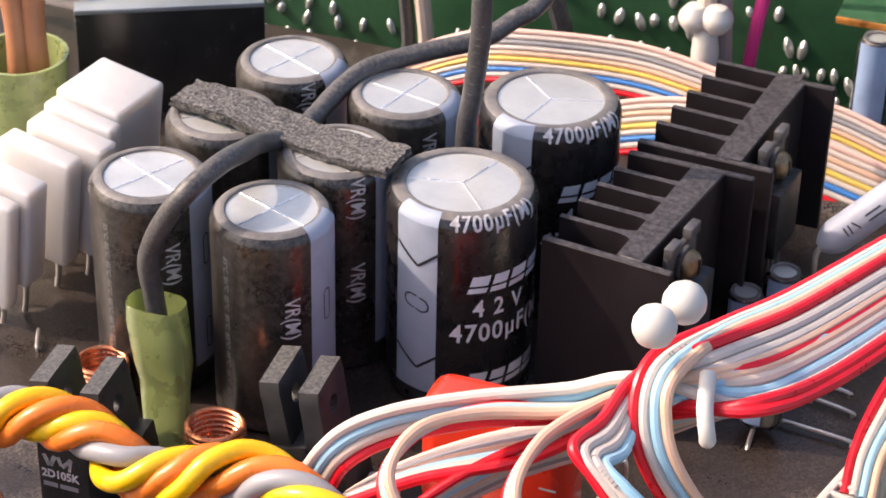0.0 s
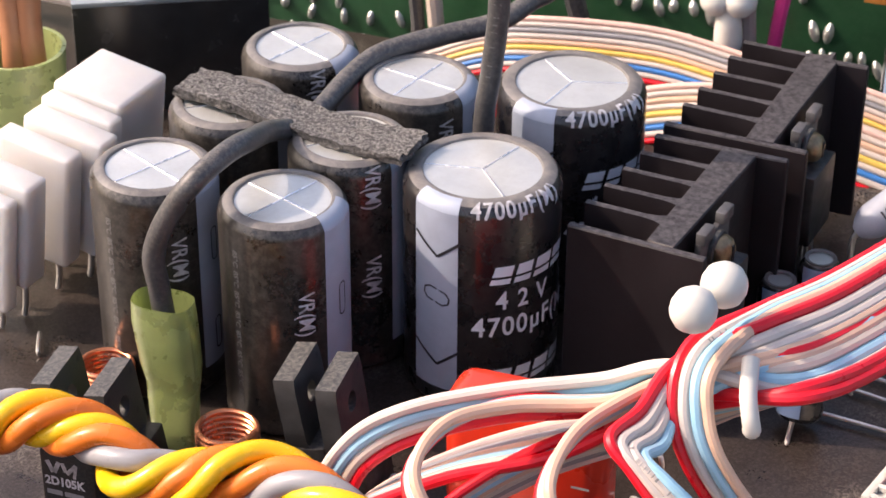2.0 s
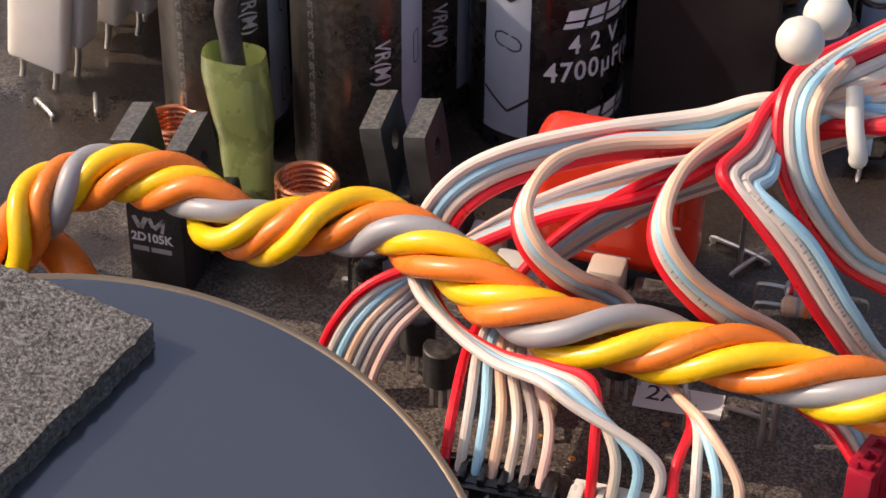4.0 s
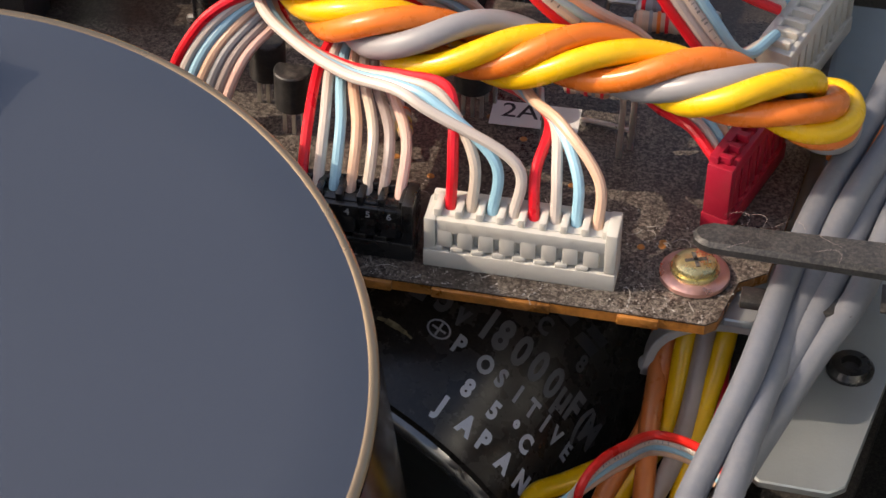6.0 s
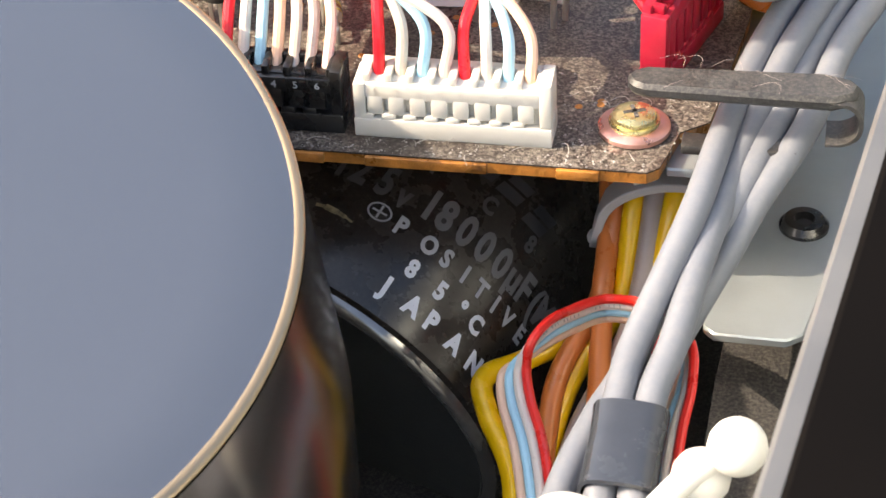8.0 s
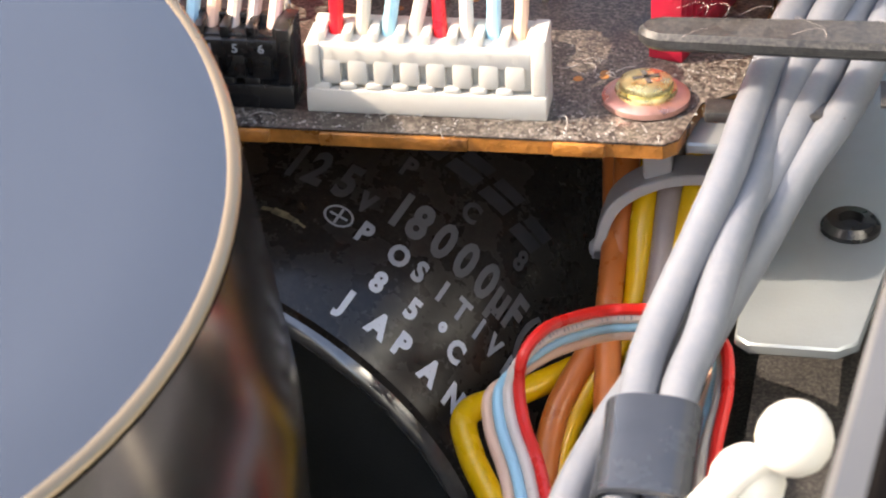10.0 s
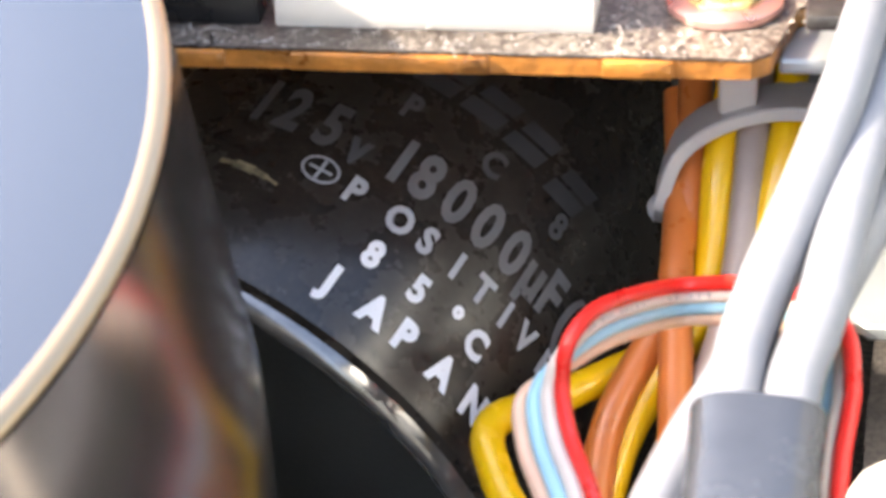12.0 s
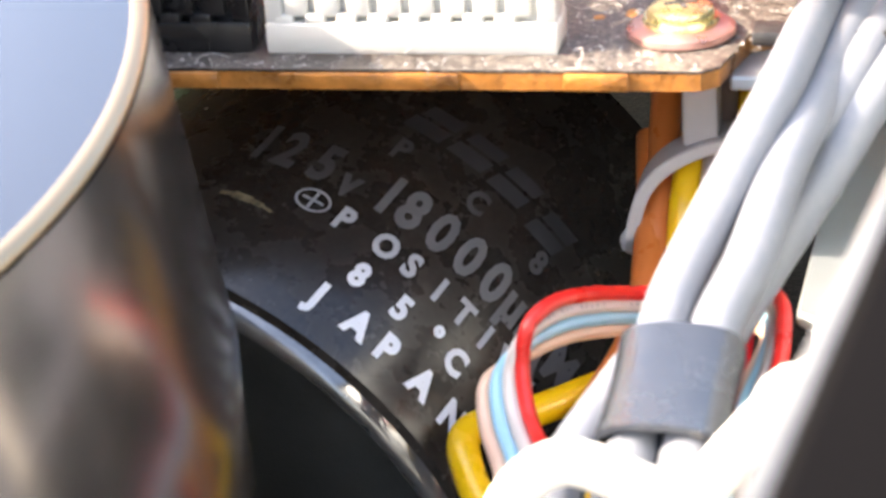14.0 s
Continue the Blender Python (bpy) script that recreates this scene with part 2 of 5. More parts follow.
def box(size, c=(0, 0, 0), bev=0.03, seg=2, bm=None, rz=0.0):
    b = bmesh.new()
    bmesh.ops.create_cube(b, size=1.0)
    bmesh.ops.scale(b, vec=size, verts=b.verts)
    if bev:
        bmesh.ops.bevel(b, geom=b.edges[:], offset=bev, segments=seg, affect='EDGES', profile=0.5)
    if rz:
        bmesh.ops.rotate(b, cent=(0, 0, 0), matrix=Matrix.Rotation(radians(rz), 3, 'Z'), verts=b.verts)
    bmesh.ops.translate(b, vec=c, verts=b.verts)
    return merged(bm, b)


def merged(bm, b):
    if bm is None:
        return b
    tmp = bpy.data.meshes.new("tmp")
    b.to_mesh(tmp)
    b.free()
    bm.from_mesh(tmp)
    bpy.data.meshes.remove(tmp)
    return bm


def lathe(profile, n=48, bm=None, c=(0, 0, 0), a0=0.0, a1=360.0):
    b = bmesh.new()
    full = abs(a1 - a0) >= 359.9
    steps = n if full else n + 1
    rings = []
    for r, z in profile:
        if r < 1e-6:
            rings.append([b.verts.new((c[0], c[1], c[2] + z))])
        else:
            rings.append([b.verts.new((c[0] + r * math.cos(radians(a0 + (a1 - a0) * i / n)),
                                       c[1] + r * math.sin(radians(a0 + (a1 - a0) * i / n)), c[2] + z)) for i in range(steps)])
    for p, q in zip(rings, rings[1:]):
        for i in range(n):
            j = (i + 1) % steps
            if len(p) == 1 and len(q) > 1:
                b.faces.new((p[0], q[i], q[j]))
            elif len(q) == 1 and len(p) > 1:
                b.faces.new((p[i], p[j], q[0]))
            elif len(p) > 1:
                b.faces.new((p[i], p[j], q[j], q[i]))
    return merged(bm, b)


def prism(poly, z0, z1, bev=0.0, bm=None):
    b = bmesh.new()
    lo = [b.verts.new((x, y, z0)) for x, y in poly]
    hi = [b.verts.new((x, y, z1)) for x, y in poly]
    b.faces.new(lo[::-1])
    b.faces.new(hi)
    for i in range(len(poly)):
        j = (i + 1) % len(poly)
        b.faces.new((lo[i], lo[j], hi[j], hi[i]))
    if bev:
        bmesh.ops.bevel(b, geom=b.edges[:], offset=bev, segments=1, affect='EDGES')
    return merged(bm, b)


def spline(pts, per=8):
    p = [np.array(q, float) for q in pts]
    p = [2 * p[0] - p[1]] + p + [2 * p[-1] - p[-2]]
    out = []
    for i in range(1, len(p) - 2):
        for k in range(per):
            t = k / per
            out.append(0.5 * (2 * p[i] + (p[i + 1] - p[i - 1]) * t + (2 * p[i - 1] - 5 * p[i] + 4 * p[i + 1] - p[i + 2]) * t * t
                              + (3 * p[i] - p[i - 1] - 3 * p[i + 1] + p[i + 2]) * t ** 3))
    out.append(p[-2])
    return out


def tube(path, r, n=10, bm=None):
    """A round wire along a list of points."""
    b = bmesh.new()
    pts = [Vector(q) for q in path]
    rings, up = [], None
    for i, q in enumerate(pts):
        d = (pts[min(i + 1, len(pts) - 1)] - pts[max(i - 1, 0)]).normalized()
        if up is None:
            up = d.orthogonal().normalized()
        up = (up - d * up.dot(d)).normalized()
        side = d.cross(up)
        rad = r[i] if isinstance(r, (list, tuple)) else r
        rings.append([b.verts.new(q + rad * (math.cos(a) * up + math.sin(a) * side))
                      for a in (2 * math.pi * k / n for k in range(n))])
    for p, q in zip(rings, rings[1:]):
        for k in range(n):
            j = (k + 1) % n
            b.faces.new((p[k], p[j], q[j], q[k]))
    b.faces.new(rings[0][::-1])
    b.faces.new(rings[-1])
    return merged(bm, b)


def lettering(text, size, place, spacing=1.0, xs=1.0, bold=0.012):
    """A bmesh of text in the built-in font; place(x, y) puts a flat point (centimetres) into space."""
    cu = bpy.data.curves.new("letters", 'FONT')
    cu.body, cu.size, cu.align_x, cu.align_y, cu.space_character = text, size, 'LEFT', 'CENTER', spacing
    cu.resolution_u, cu.offset = 3, bold
    ob = bpy.data.objects.new("letters", cu)
    scene.collection.objects.link(ob)
    me = bpy.data.meshes.new_from_object(ob.evaluated_get(bpy.context.evaluated_depsgraph_get()))
    b = bmesh.new()
    b.from_mesh(me)
    bpy.data.objects.remove(ob)
    bpy.data.curves.remove(cu)
    bpy.data.meshes.remove(me)
    for v in b.verts:
        v.co = place(v.co.x * xs, v.co.y)
    return b


def quads(polys, place, bm=None):
    b = bmesh.new()
    for poly in polys:
        b.faces.new([b.verts.new(place(x, y)) for x, y in poly])
    return merged(bm, b)


def bar(x0, y0, x1, y1, w):
    d = Vector((x1 - x0, y1 - y0))
    n = Vector((-d.y, d.x)).normalized() * w / 2
    return [(x0 - n.x, y0 - n.y), (x1 - n.x, y1 - n.y), (x1 + n.x, y1 + n.y), (x0 + n.x, y0 + n.y)]


def marks_along(line, r, parent, toward, seed, ink, skip=0.35):
    """Worn illegible print: short bars lying along a wire on the side that faces a given way."""
    rnd, polys, toward = random.Random(seed), [], Vector(toward)
    for a, b in zip(line, line[1:]):
        a, b = Vector(a), Vector(b)
        for k in range(max(1, int((b - a).length / 0.06))):
            if rnd.random() < skip:
                continue
            q = a.lerp(b, (k + 0.5) * 0.06 / max((b - a).length, 0.06))
            d = (b - a).normalized()
            up = (toward - d * toward.dot(d)).normalized()
            side = d.cross(up)
            w, l = r * rnd.uniform(0.2, 0.38), rnd.uniform(0.006, 0.016)
            q = q + up * r * 1.0
            polys.append([q - d * l - side * w + up * 0.004 - up * w * w / r * 0.5, q + d * l - side * w + up * 0.004 - up * w * w / r * 0.5, q + d * l + side * w + up * 0.004 - up * w * w / r * 0.5, q - d * l + side * w + up * 0.004 - up * w * w / r * 0.5])
    b = bmesh.new()
    for poly in polys:
        b.faces.new([b.verts.new(p) for p in poly])
    part("wire_print", b, ink, parent, "worn illegible print", 0)


def ribbon(name, pts, sides, colours, r, label, ends=None, group="", per=8, marks=None, thin=None):
    """A flat cable: wires side by side along pts; sides: the way across at each point; ends: where each wire fans out to; thin: the wires' radius there."""
    base = thing(name, pts[0], label, "cable", group)
    o = np.array(pts[0], float)
    k = len(colours)
    thin = thin or r

    def radius(f):
        return r + (thin - r) * min(1.0, max(0.0, (f - 0.45) / 0.35))
    for i, c in enumerate(colours):
        line = [np.array(p) + np.array(s) / np.linalg.norm(s) * (i - (k - 1) / 2) * radius(n / (len(pts) - 1)) * 1.93 for n, (p, s) in enumerate(zip(pts, sides))]
        if ends:
            line += [np.array(e) for e in ends[i]]
        run = [q - o for q in spline(line, per)]
        reach = per * (len(pts) - 1)
        part("wire", tube(run, [radius(n / reach) for n in range(len(run))], 10), WIRE[c], base, c + " wire")
        if marks and marks[0] == i:
            marks_along(run[marks[1] * per:marks[2] * per], r, base, marks[3], 5 + i, INK_MARK)
    return base


# ---- setting ----
solo("ground", box((110, 110, 3), (0, 0, -10.1), 0.3), TABLE, "dull tabletop under the opened amplifier", "tabletop", kind="structure", smooth=0)
solo("floor", box((34, 60, 0.15), (-9, 4, -5.6), 0.02), FELT_FLOOR, "black steel chassis floor", "floor", kind="structure")
wall_side = thing("wall_east", (0, 0, 0), "black side wall with a bare grey folded metal lip", "wall", kind="structure")
def wall_strip(x0, x1, z0, z1, bev=0.02):
    """A straight run along the side wall between two distances from its inner line."""
    return prism([(6.25 + 0.151 * y + x, y) for x, y in ((x0, -15), (x1, -15), (x1, 22), (x0, 22))], z0, z1, bev)


part("inner_sheet", wall_strip(0.02, 0.12, -5.5, 2.72), ZINC, wall_side, "grey zinc-plated inner sheet")
part("lip", wall_strip(0.0, 0.3, 2.72, 2.85, 0.05), DULL_STEEL, wall_side, "bare grey folded lip")
part("panel", wall_strip(0.302, 2.2, -5.5, 3.48, 0.06), BLACK_STEEL, wall_side, "black outer side panel")
solo("side_ledge", prism([(4.05, -9), (4.6, -9), (5.3, -1.0), (6.2, 4), (4.6, 4), (4.3, -1)], -2.75, -2.6, 0.02), FELT_FLOOR, "black flocked ledge beside the side wall", "ledge", kind="structure")

CUT = [(-4.85 + 5.66 * math.cos(radians(a)), -4.35 + 5.66 * math.sin(radians(a))) for a in range(166, 44, -6)]
OUTLINE = [(-16, -3.1)] + CUT + [(-1.0, -0.33), (3.42, -0.33), (3.55, -0.22), (3.72, 0.5), (4.05, 0.75), (4.35, 3.0), (4.75, 12), (4.75, 18.8), (-16, 18.8)]
board = thing("circuit_board", (0, 0, 0), "dusty brown phenolic circuit board with amber cut edges", "circuit board", kind="structure")
part("face", prism(OUTLINE, -0.02, 0.0), PCB, board, smooth=0)
part("core", prism([(x - 0.005 if x > 0 else x, y + 0.005 if y < 0 and x > -1 else y) for x, y in OUTLINE], -0.16, -0.021), PCB_EDGE, board, "amber cut edge", smooth=0)
for x0, x1 in ((0.18, 1.6), (2.39, 2.88), (-0.9, -0.3)):
    part("break_tab", box((x1 - x0, 0.06, 0.13), ((x0 + x1) / 2, -0.35, -0.085), 0.015), PCB_EDGE, board)
random.seed(9)
for k in range(26):
    x, y = random.uniform(-3.2, 3.4), random.uniform(0.75, 3.2)
    x = round(x / 0.25) * 0.25
    part("eyelet", lathe([(0, 0.004), (0.02, 0.012), (0.04, 0.012), (0.05, 0.0)], 12, c=(x, y, 0)), PCB_EDGE, board, "amber solder eyelet")

# back of the place
back_board = thing("standing_board", (-4, 20, -3), "green circuit board standing upright, solder side out", "circuit board")
part("panel", box((26, 0.16, 12), (0, 0, 4), 0.02), GREEN_PCB, back_board)
random.seed(4)
for row, (x0, x1, z, n) in enumerate(((-7.4, -5.2, 3.1, 6), (-2.4, -0.9, 3.0, 6), (-2.2, -1.2, 2.5, 3), (4.0, 7.0, 2.9, 8), (-7.2, -4.6, 2.3, 6), (-7.0, -3.2, 2.75, 7), (-4.2, -2.6, 2.0, 3), (0.6, 2.4, 4.0, 6), (0.8, 1.9, 3.4, 3), (4.2, 6.3, 3.5, 9), (4.3, 4.6, 3.95, 2), (-3, 0.4, 4.4, 7), (2, 4, 4.6, 5))):
    for k in range(n):
        x = x0 + (x1 - x0) * k / max(1, n - 1) + random.uniform(-0.06, 0.06)
        s = random.choice((0.075, 0.09, 0.11))
        joint = part("solder_joint", lathe([(0, s * 1.1), (s * 0.6, s * 0.9), (s, s * 0.35), (s * 1.15, 0)], 10), SOLDER, back_board, loc=(x, -0.08, z + random.uniform(-0.1, 0.1)), rot=(90, random.uniform(-25, 25), 0))
        joint.scale = (0.8, random.uniform(1.1, 1.9), 1)
small_board = thing("small_board", (3.5, 19.05, 2.66), "small green board with a copper-coloured edge", "circuit board")
part("panel", box((4.2, 1.6, 0.12), (0, 0, 0), 0.02), GREEN_PCB, small_board)
part("edge_strip", box((4.2, 0.05, 0.14), (0, -0.83, 0), 0.02), PCB_EDGE, small_board)
plate = thing("black_plate", (-10.4, 15.0, 0), "glossy black upright plate with a pale top edge", "plate", rz=28)
part("panel", box((3.5, 0.4, 3.4), (0, 0, 0.5), 0.04), CAN_SIDE, plate)
part("top_edge", box((3.5, 0.42, 0.1), (0, 0, 2.2), 0.02), ZINC, plate, "pale grey top edge")


ribbon("rainbow_cable", [(-6.6, 17.4, 0.3), (-5.4, 17.5, 0.85), (-4.3, 17.5, 1.1), (-2.3, 17.6, 1.2), (-0.9, 17.5, 1.1), (0.6, 17.3, 0.9), (1.7, 17.3, 0.85), (2.8, 17.2, 0.6), (4.6, 17, 0.2)],
       [(0, -0.3, -1)] * 9, ["rose", "white", "grey", "white", "peach", "gold", "white", "navy", "white", "red"], 0.055, "flat rainbow cable lying behind the heat sinks", group="rainbow cables")
ribbon("rainbow_cable", [(-3.6, 16.6, -0.1), (-2.6, 16.7, 0.25), (-1.6, 16.8, 0.55), (-0.6, 16.8, 0.7), (0.8, 16.7, 0.6), (2.2, 16.6, 0.35), (3.4, 16.5, 0.1), (4.6, 16.4, -0.2)],
       [(0, -0.5, -1)] * 8, ["rose", "white", "peach", "white", "gold", "white", "navy", "white", "red"], 0.062, "flat rainbow cable lying behind the heat sinks", group="rainbow cables")
for c, r, pts in (("pink", 0.13, [(-0.1, 18.6, 0.2), (-0.15, 18.5, 1.2), (0.0, 18.4, 2.6), (0.3, 18.4, 4.5)]), ("cream", 0.16, [(-6.6, 18.6, -0.6), (-6.6, 18.5, 0.6), (-6.7, 18.4, 2.0), (-6.8, 18.3, 4)]),
                  ("black", 0.14, [(-7.1, 18.6, -0.8), (-7.0, 18.6, 0.4), (-7.1, 18.5, 2), (-7.1, 18.5, 4)]), ("black", 0.2, [(-3.7, 19, -0.4), (-3.9, 19, 0.8), (-4.2, 18.9, 2.0), (-4.6, 18.9, 3.4)]),
                  ("cream", 0.18, [(-0.9, 18.3, -0.4), (-1.0, 18.2, 0.8), (-0.85, 18.2, 1.5), (-1.0, 18.2, 2.2), (-0.9, 18.2, 3.4)]), ("mauve", 0.16, [(-0.65, 18.4, -0.4), (-0.6, 18.4, 1), (-0.7, 18.4, 2.6), (-0.6, 18.4, 4)]),
                  ("red", 0.12, [(-7.0, 16.0, 0.3), (-5.5, 15.6, 0.7), (-4.0, 15.2, 0.9), (-2.4, 15.0, 0.7), (-1.2, 14.8, 0.5), (-0.5, 14.6, 0.3)]), ("navy", 0.16, [(-15, 17, 0.9), (-13.2, 16.6, 1.2), (-12, 16.4, 1.3), (-10, 16.6, 1.2)]),
                  ("white", 0.16, [(-15, 17.2, 0.6), (-13.2, 16.8, 0.8), (-12, 16.6, 0.9), (-10, 16.8, 0.8)])):
    solo("single_lead", tube(spline(pts), r, 10), WIRE[c], c + " insulated lead in front of the standing board", "cable", "rear leads")
rear_tie = thing("cable_tie", (-0.95, 18.0, 1.9), "white nylon cable tie with round head", "cable tie", "cable ties")
for dx in (-0.2, 0.22):
    part("bead", lathe([(0, -0.3), (0.17, -0.25), (0.29, -0.1), (0.31, 0.0), (0.29, 0.1), (0.17, 0.25), (0, 0.3)], 20), WHITE_NYLON, rear_tie, loc=(dx, 0, 0.42 + 0.1 * dx))
part("neck", tube(spline([(0.02, 0, 0.3), (0.04, 0, 0.0), (0.05, 0, -0.4), (0.02, 0, -0.8), (0.0, 0, -1.2)], 4), [0.14, 0.16, 0.19, 0.22, 0.24, 0.25, 0.26, 0.26, 0.26, 0.25, 0.24, 0.22, 0.2, 0.18, 0.16, 0.15, 0.14], 16), WHITE_NYLON, rear_tie)


# ---- capacitors ----
def capacitor(loc, R, h, disc, name, label, sleeve, group=""):
    t = thing(name, loc, label, "capacitor", group)
    prof = [(0, 0.02), (R - 0.06, 0.02), (R, 0.1), (R, 0.22), (R - 0.025, 0.3), (R - 0.025, 0.34), (R, 0.42), (R, h - 0.2), (R - 0.02, h - 0.12),
            (R - 0.08, h - 0.04)]
    part("sleeve", lathe(prof, 64), sleeve, t)
    k = min(1.0, R)
    part("rim", lathe([(R - 0.08, h - 0.04), (R - 0.14, h - 0.005), (disc + 0.05 * k, h + 0.01), (disc + 0.015, h), (disc, h - 0.035)], 64), RIM, t, "dusty shrunk sleeve edge")
    part("vent_disc", lathe([(disc, h - 0.035), (0, h - 0.035)], 64), CAP_TOP, t, "silver top disc")
    return t


def on_cyl(R, phi0, z0, turn=0.0):
    """Puts flat points on a standing cylinder: x runs round it from phi0, y up from z0; turn 90 stands the line on end."""
    def place(x, y):
        if turn:
            x, y = y, -x
        a = radians(phi0) + x / R
        return Vector((R * math.cos(a), R * math.sin(a), z0 + y))
    return place


def wrap_patch(R, phi0, phi1, z0, z1):
    return lathe([(R, z0), (R, z1)], 16, a0=phi0, a1=phi1)


def block(x0, y0, x1, y1, slant=0.0, n=4):
    """A slanted plain block cut into columns, so that it bends with its support."""
    out = []
    for k in range(n):
        a, b = x0 + (x1 - x0) * k / n, x0 + (x1 - x0) * (k + 1) / n
        out.append([(a, y0), (b, y0), (b + slant, y1), (a + slant, y1)])
    return out


def bars(x0, y0, x1, y1, w, n=6):
    return [bar(x0 + (x1 - x0) * k / n, y0 + (y1 - y0) * k / n, x0 + (x1 - x0) * (k + 1) / n, y0 + (y1 - y0) * (k + 1) / n, w) for k in range(n)]


def oval_mark(w, h, line):
    pts = []
    for k in range(16):
        a = 2 * math.pi * k / 16
        pts.append((w * math.cos(a), w * math.sin(a) + (h - w) * (1 if math.sin(a) > 0 else -1)))
    return [bar(*pts[k], *pts[(k + 1) % 16], line) for k in range(16)]


SMALL_LABEL = "black sleeved electrolytic capacitor with scored silver top and grey stripe"


def small_cap(x, y, ztext, score, turn=0.0):
    R, h = 0.935, 3.6
    t = capacitor((x, y, 0), R, h, 0.69, "electrolytic_capacitor", SMALL_LABEL, SLEEVE_DUSTY, "smoothing capacitors")
    t.rotation_euler = (0, 0, radians(turn))
    for a in (score, score + 88):
        part("score", box((1.34, 0.022, 0.012), (0, 0, h - 0.03), 0, rz=a), SCORE, t)
    part("stripe", wrap_patch(R + 0.005, -29, 20, 0.45, h - 0.16), STRIPE, t, "pale grey polarity stripe")
    part("stripe_end", lathe([(R + 0.004, h - 0.16), (R - 0.01, h - 0.11), (R - 0.076, h - 0.032), (R - 0.136, h + 0.002), (0.75, h + 0.016)], 14, a0=-29, a1=20), STRIPE, t, "stripe end folded over the rim")
    for k in (-2, -1, 0, 1):
        z = ztext + 0.05 + 1.55 * k
        if 0.6 < z < h - 0.4:
            part("minus_mark", quads(oval_mark(0.075, 0.27, 0.024), on_cyl(R + 0.01, -8, z)), INK_BLACK, t)
        z = ztext + 1.55 * k
        if 0.7 < z < h - 0.05:
            part("lettering", lettering("VR(M)", 0.34, on_cyl(R + 0.009, -49, z + 0.4, 90), xs=0.82, bold=0.004), INK_WORN, t, "white lettering")
    for k in range(8):
        b = lettering("85°C", 0.13, on_cyl(R + 0.009, -114, 0.75 + 0.34 * k, 90), bold=0.004)
        part("temperature_mark", b, INK_DIM, t)
    return t


for x, y, zt, sc, turn in ((-4.88, 7.17, 2.14, -22, 0), (-7.0, 7.38, 2.45, -30, 4), (-6.44, 11.58, 3.2, 68, -2), (-4.3, 11.2, 2.9, -18, 5), (-6.74, 9.51, 2.3, 25, 12), (-4.61, 9.1, 3.2, 40, 0)):
    small_cap(x, y, zt, sc, turn)


def large_cap(x, y, turn, score):
    R, h = 1.165, 3.57
    t = capacitor((x, y, 0), R, h, 0.865, "large_electrolytic_capacitor",
                  "large black electrolytic capacitor with pale chevron stripe and white print", SLEEVE, "main capacitors")
    t.rotation_euler = (0, 0, radians(turn))
    for a in (score, score + 120, score + 240):
        part("score", box((0.84, 0.02, 0.012), (0.42 * math.cos(radians(a)), 0.42 * math.sin(radians(a)), h - 0.03), 0, rz=a), SCORE, t)
    part("stripe", wrap_patch(R + 0.005, -126, -88.5, 0.35, h - 0.16), STRIPE, t, "pale polarity stripe with chevrons")
    part("stripe_end", lathe([(R + 0.004, h - 0.16), (R - 0.01, h - 0.11), (R - 0.076, h - 0.032), (R - 0.136, h + 0.002), (R - 0.2, h + 0.014)], 14, a0=-126, a1=-88.5), STRIPE, t, "stripe end folded over the rim")
    for z in (2.65, 0.77):
        part("chevron", quads(bars(-0.42, 0.3, 0, 0, 0.045) + bars(0, 0, 0.36, 0.3, 0.045), on_cyl(R + 0.012, -104.5, z)), INK_BLACK, t)
    for z in (1.97, 0.2):
        pts = [(-0.2, 0.1), (-0.1, 0.14), (0.16, 0.08), (0.22, 0.0), (0.2, -0.1), (0.1, -0.14), (-0.16, -0.08), (-0.22, 0.0)]
        part("minus_mark", quads([bar(*pts[k], *pts[(k + 1) % 8], 0.03) for k in range(8)], on_cyl(R + 0.012, -105.5, z)), INK_BLACK, t)
    for z in (2.43, 0.64):
        # maker's mark as plain slanted blocks
        for x0, w in ((0.0, 0.3), (0.36, 0.27), (0.69, 0.33), (1.07, 0.33)):
            part("maker_mark", quads(block(x0, -0.15, x0 + w, -0.06, 0.03) + block(x0 + 0.04, -0.02, x0 + w + 0.03, 0.15, 0.05), on_cyl(R + 0.012, -66, z)), INK_WHITE, t, "plain white maker's mark")
    for s, z, phi, w in (("4 2 V", 1.98, -61, 0.43), ("4700µF(M)", 1.53, -78, 0.46)):
        part("lettering", lettering(s, w, on_cyl(R + 0.012, phi, z), spacing=1.12, xs=0.86, bold=0.008), INK_WHITE, t, "white lettering")

    edge = [(R, h - 0.9), (R, h - 0.2), (R - 0.02, h - 0.12), (R - 0.08, h - 0.04), (R - 0.14, h - 0.005), (R - 0.3, h + 0.01)]
    print_up = lettering("4700µF(M)", 0.36, lambda x, y: Vector((x, y, 0)), spacing=1.12, xs=0.86, bold=0.008)
    bmesh.ops.triangulate(print_up, faces=print_up.faces[:])
    bmesh.ops.subdivide_edges(print_up, edges=print_up.edges[:], cuts=3, use_grid_fill=True)
    for v in print_up.verts:
        a, run, k = radians(-80) + v.co.x / R, v.co.y + 0.83, 0
        while k < 4 and run > math.dist(edge[k], edge[k + 1]):
            run -= math.dist(edge[k], edge[k + 1])
            k += 1
        (r0, z0), (r1, z1) = edge[k], edge[k + 1]
        f = run / math.dist(edge[k], edge[k + 1])
        r, z = r0 + (r1 - r0) * f + 0.018, z0 + (z1 - z0) * f + (0.016 if k > 1 else 0)
        v.co = Vector((r * math.cos(a), r * math.sin(a), z))
    part("lettering", print_up, INK_WORN, t, "white lettering over the rounded top edge")
    return t


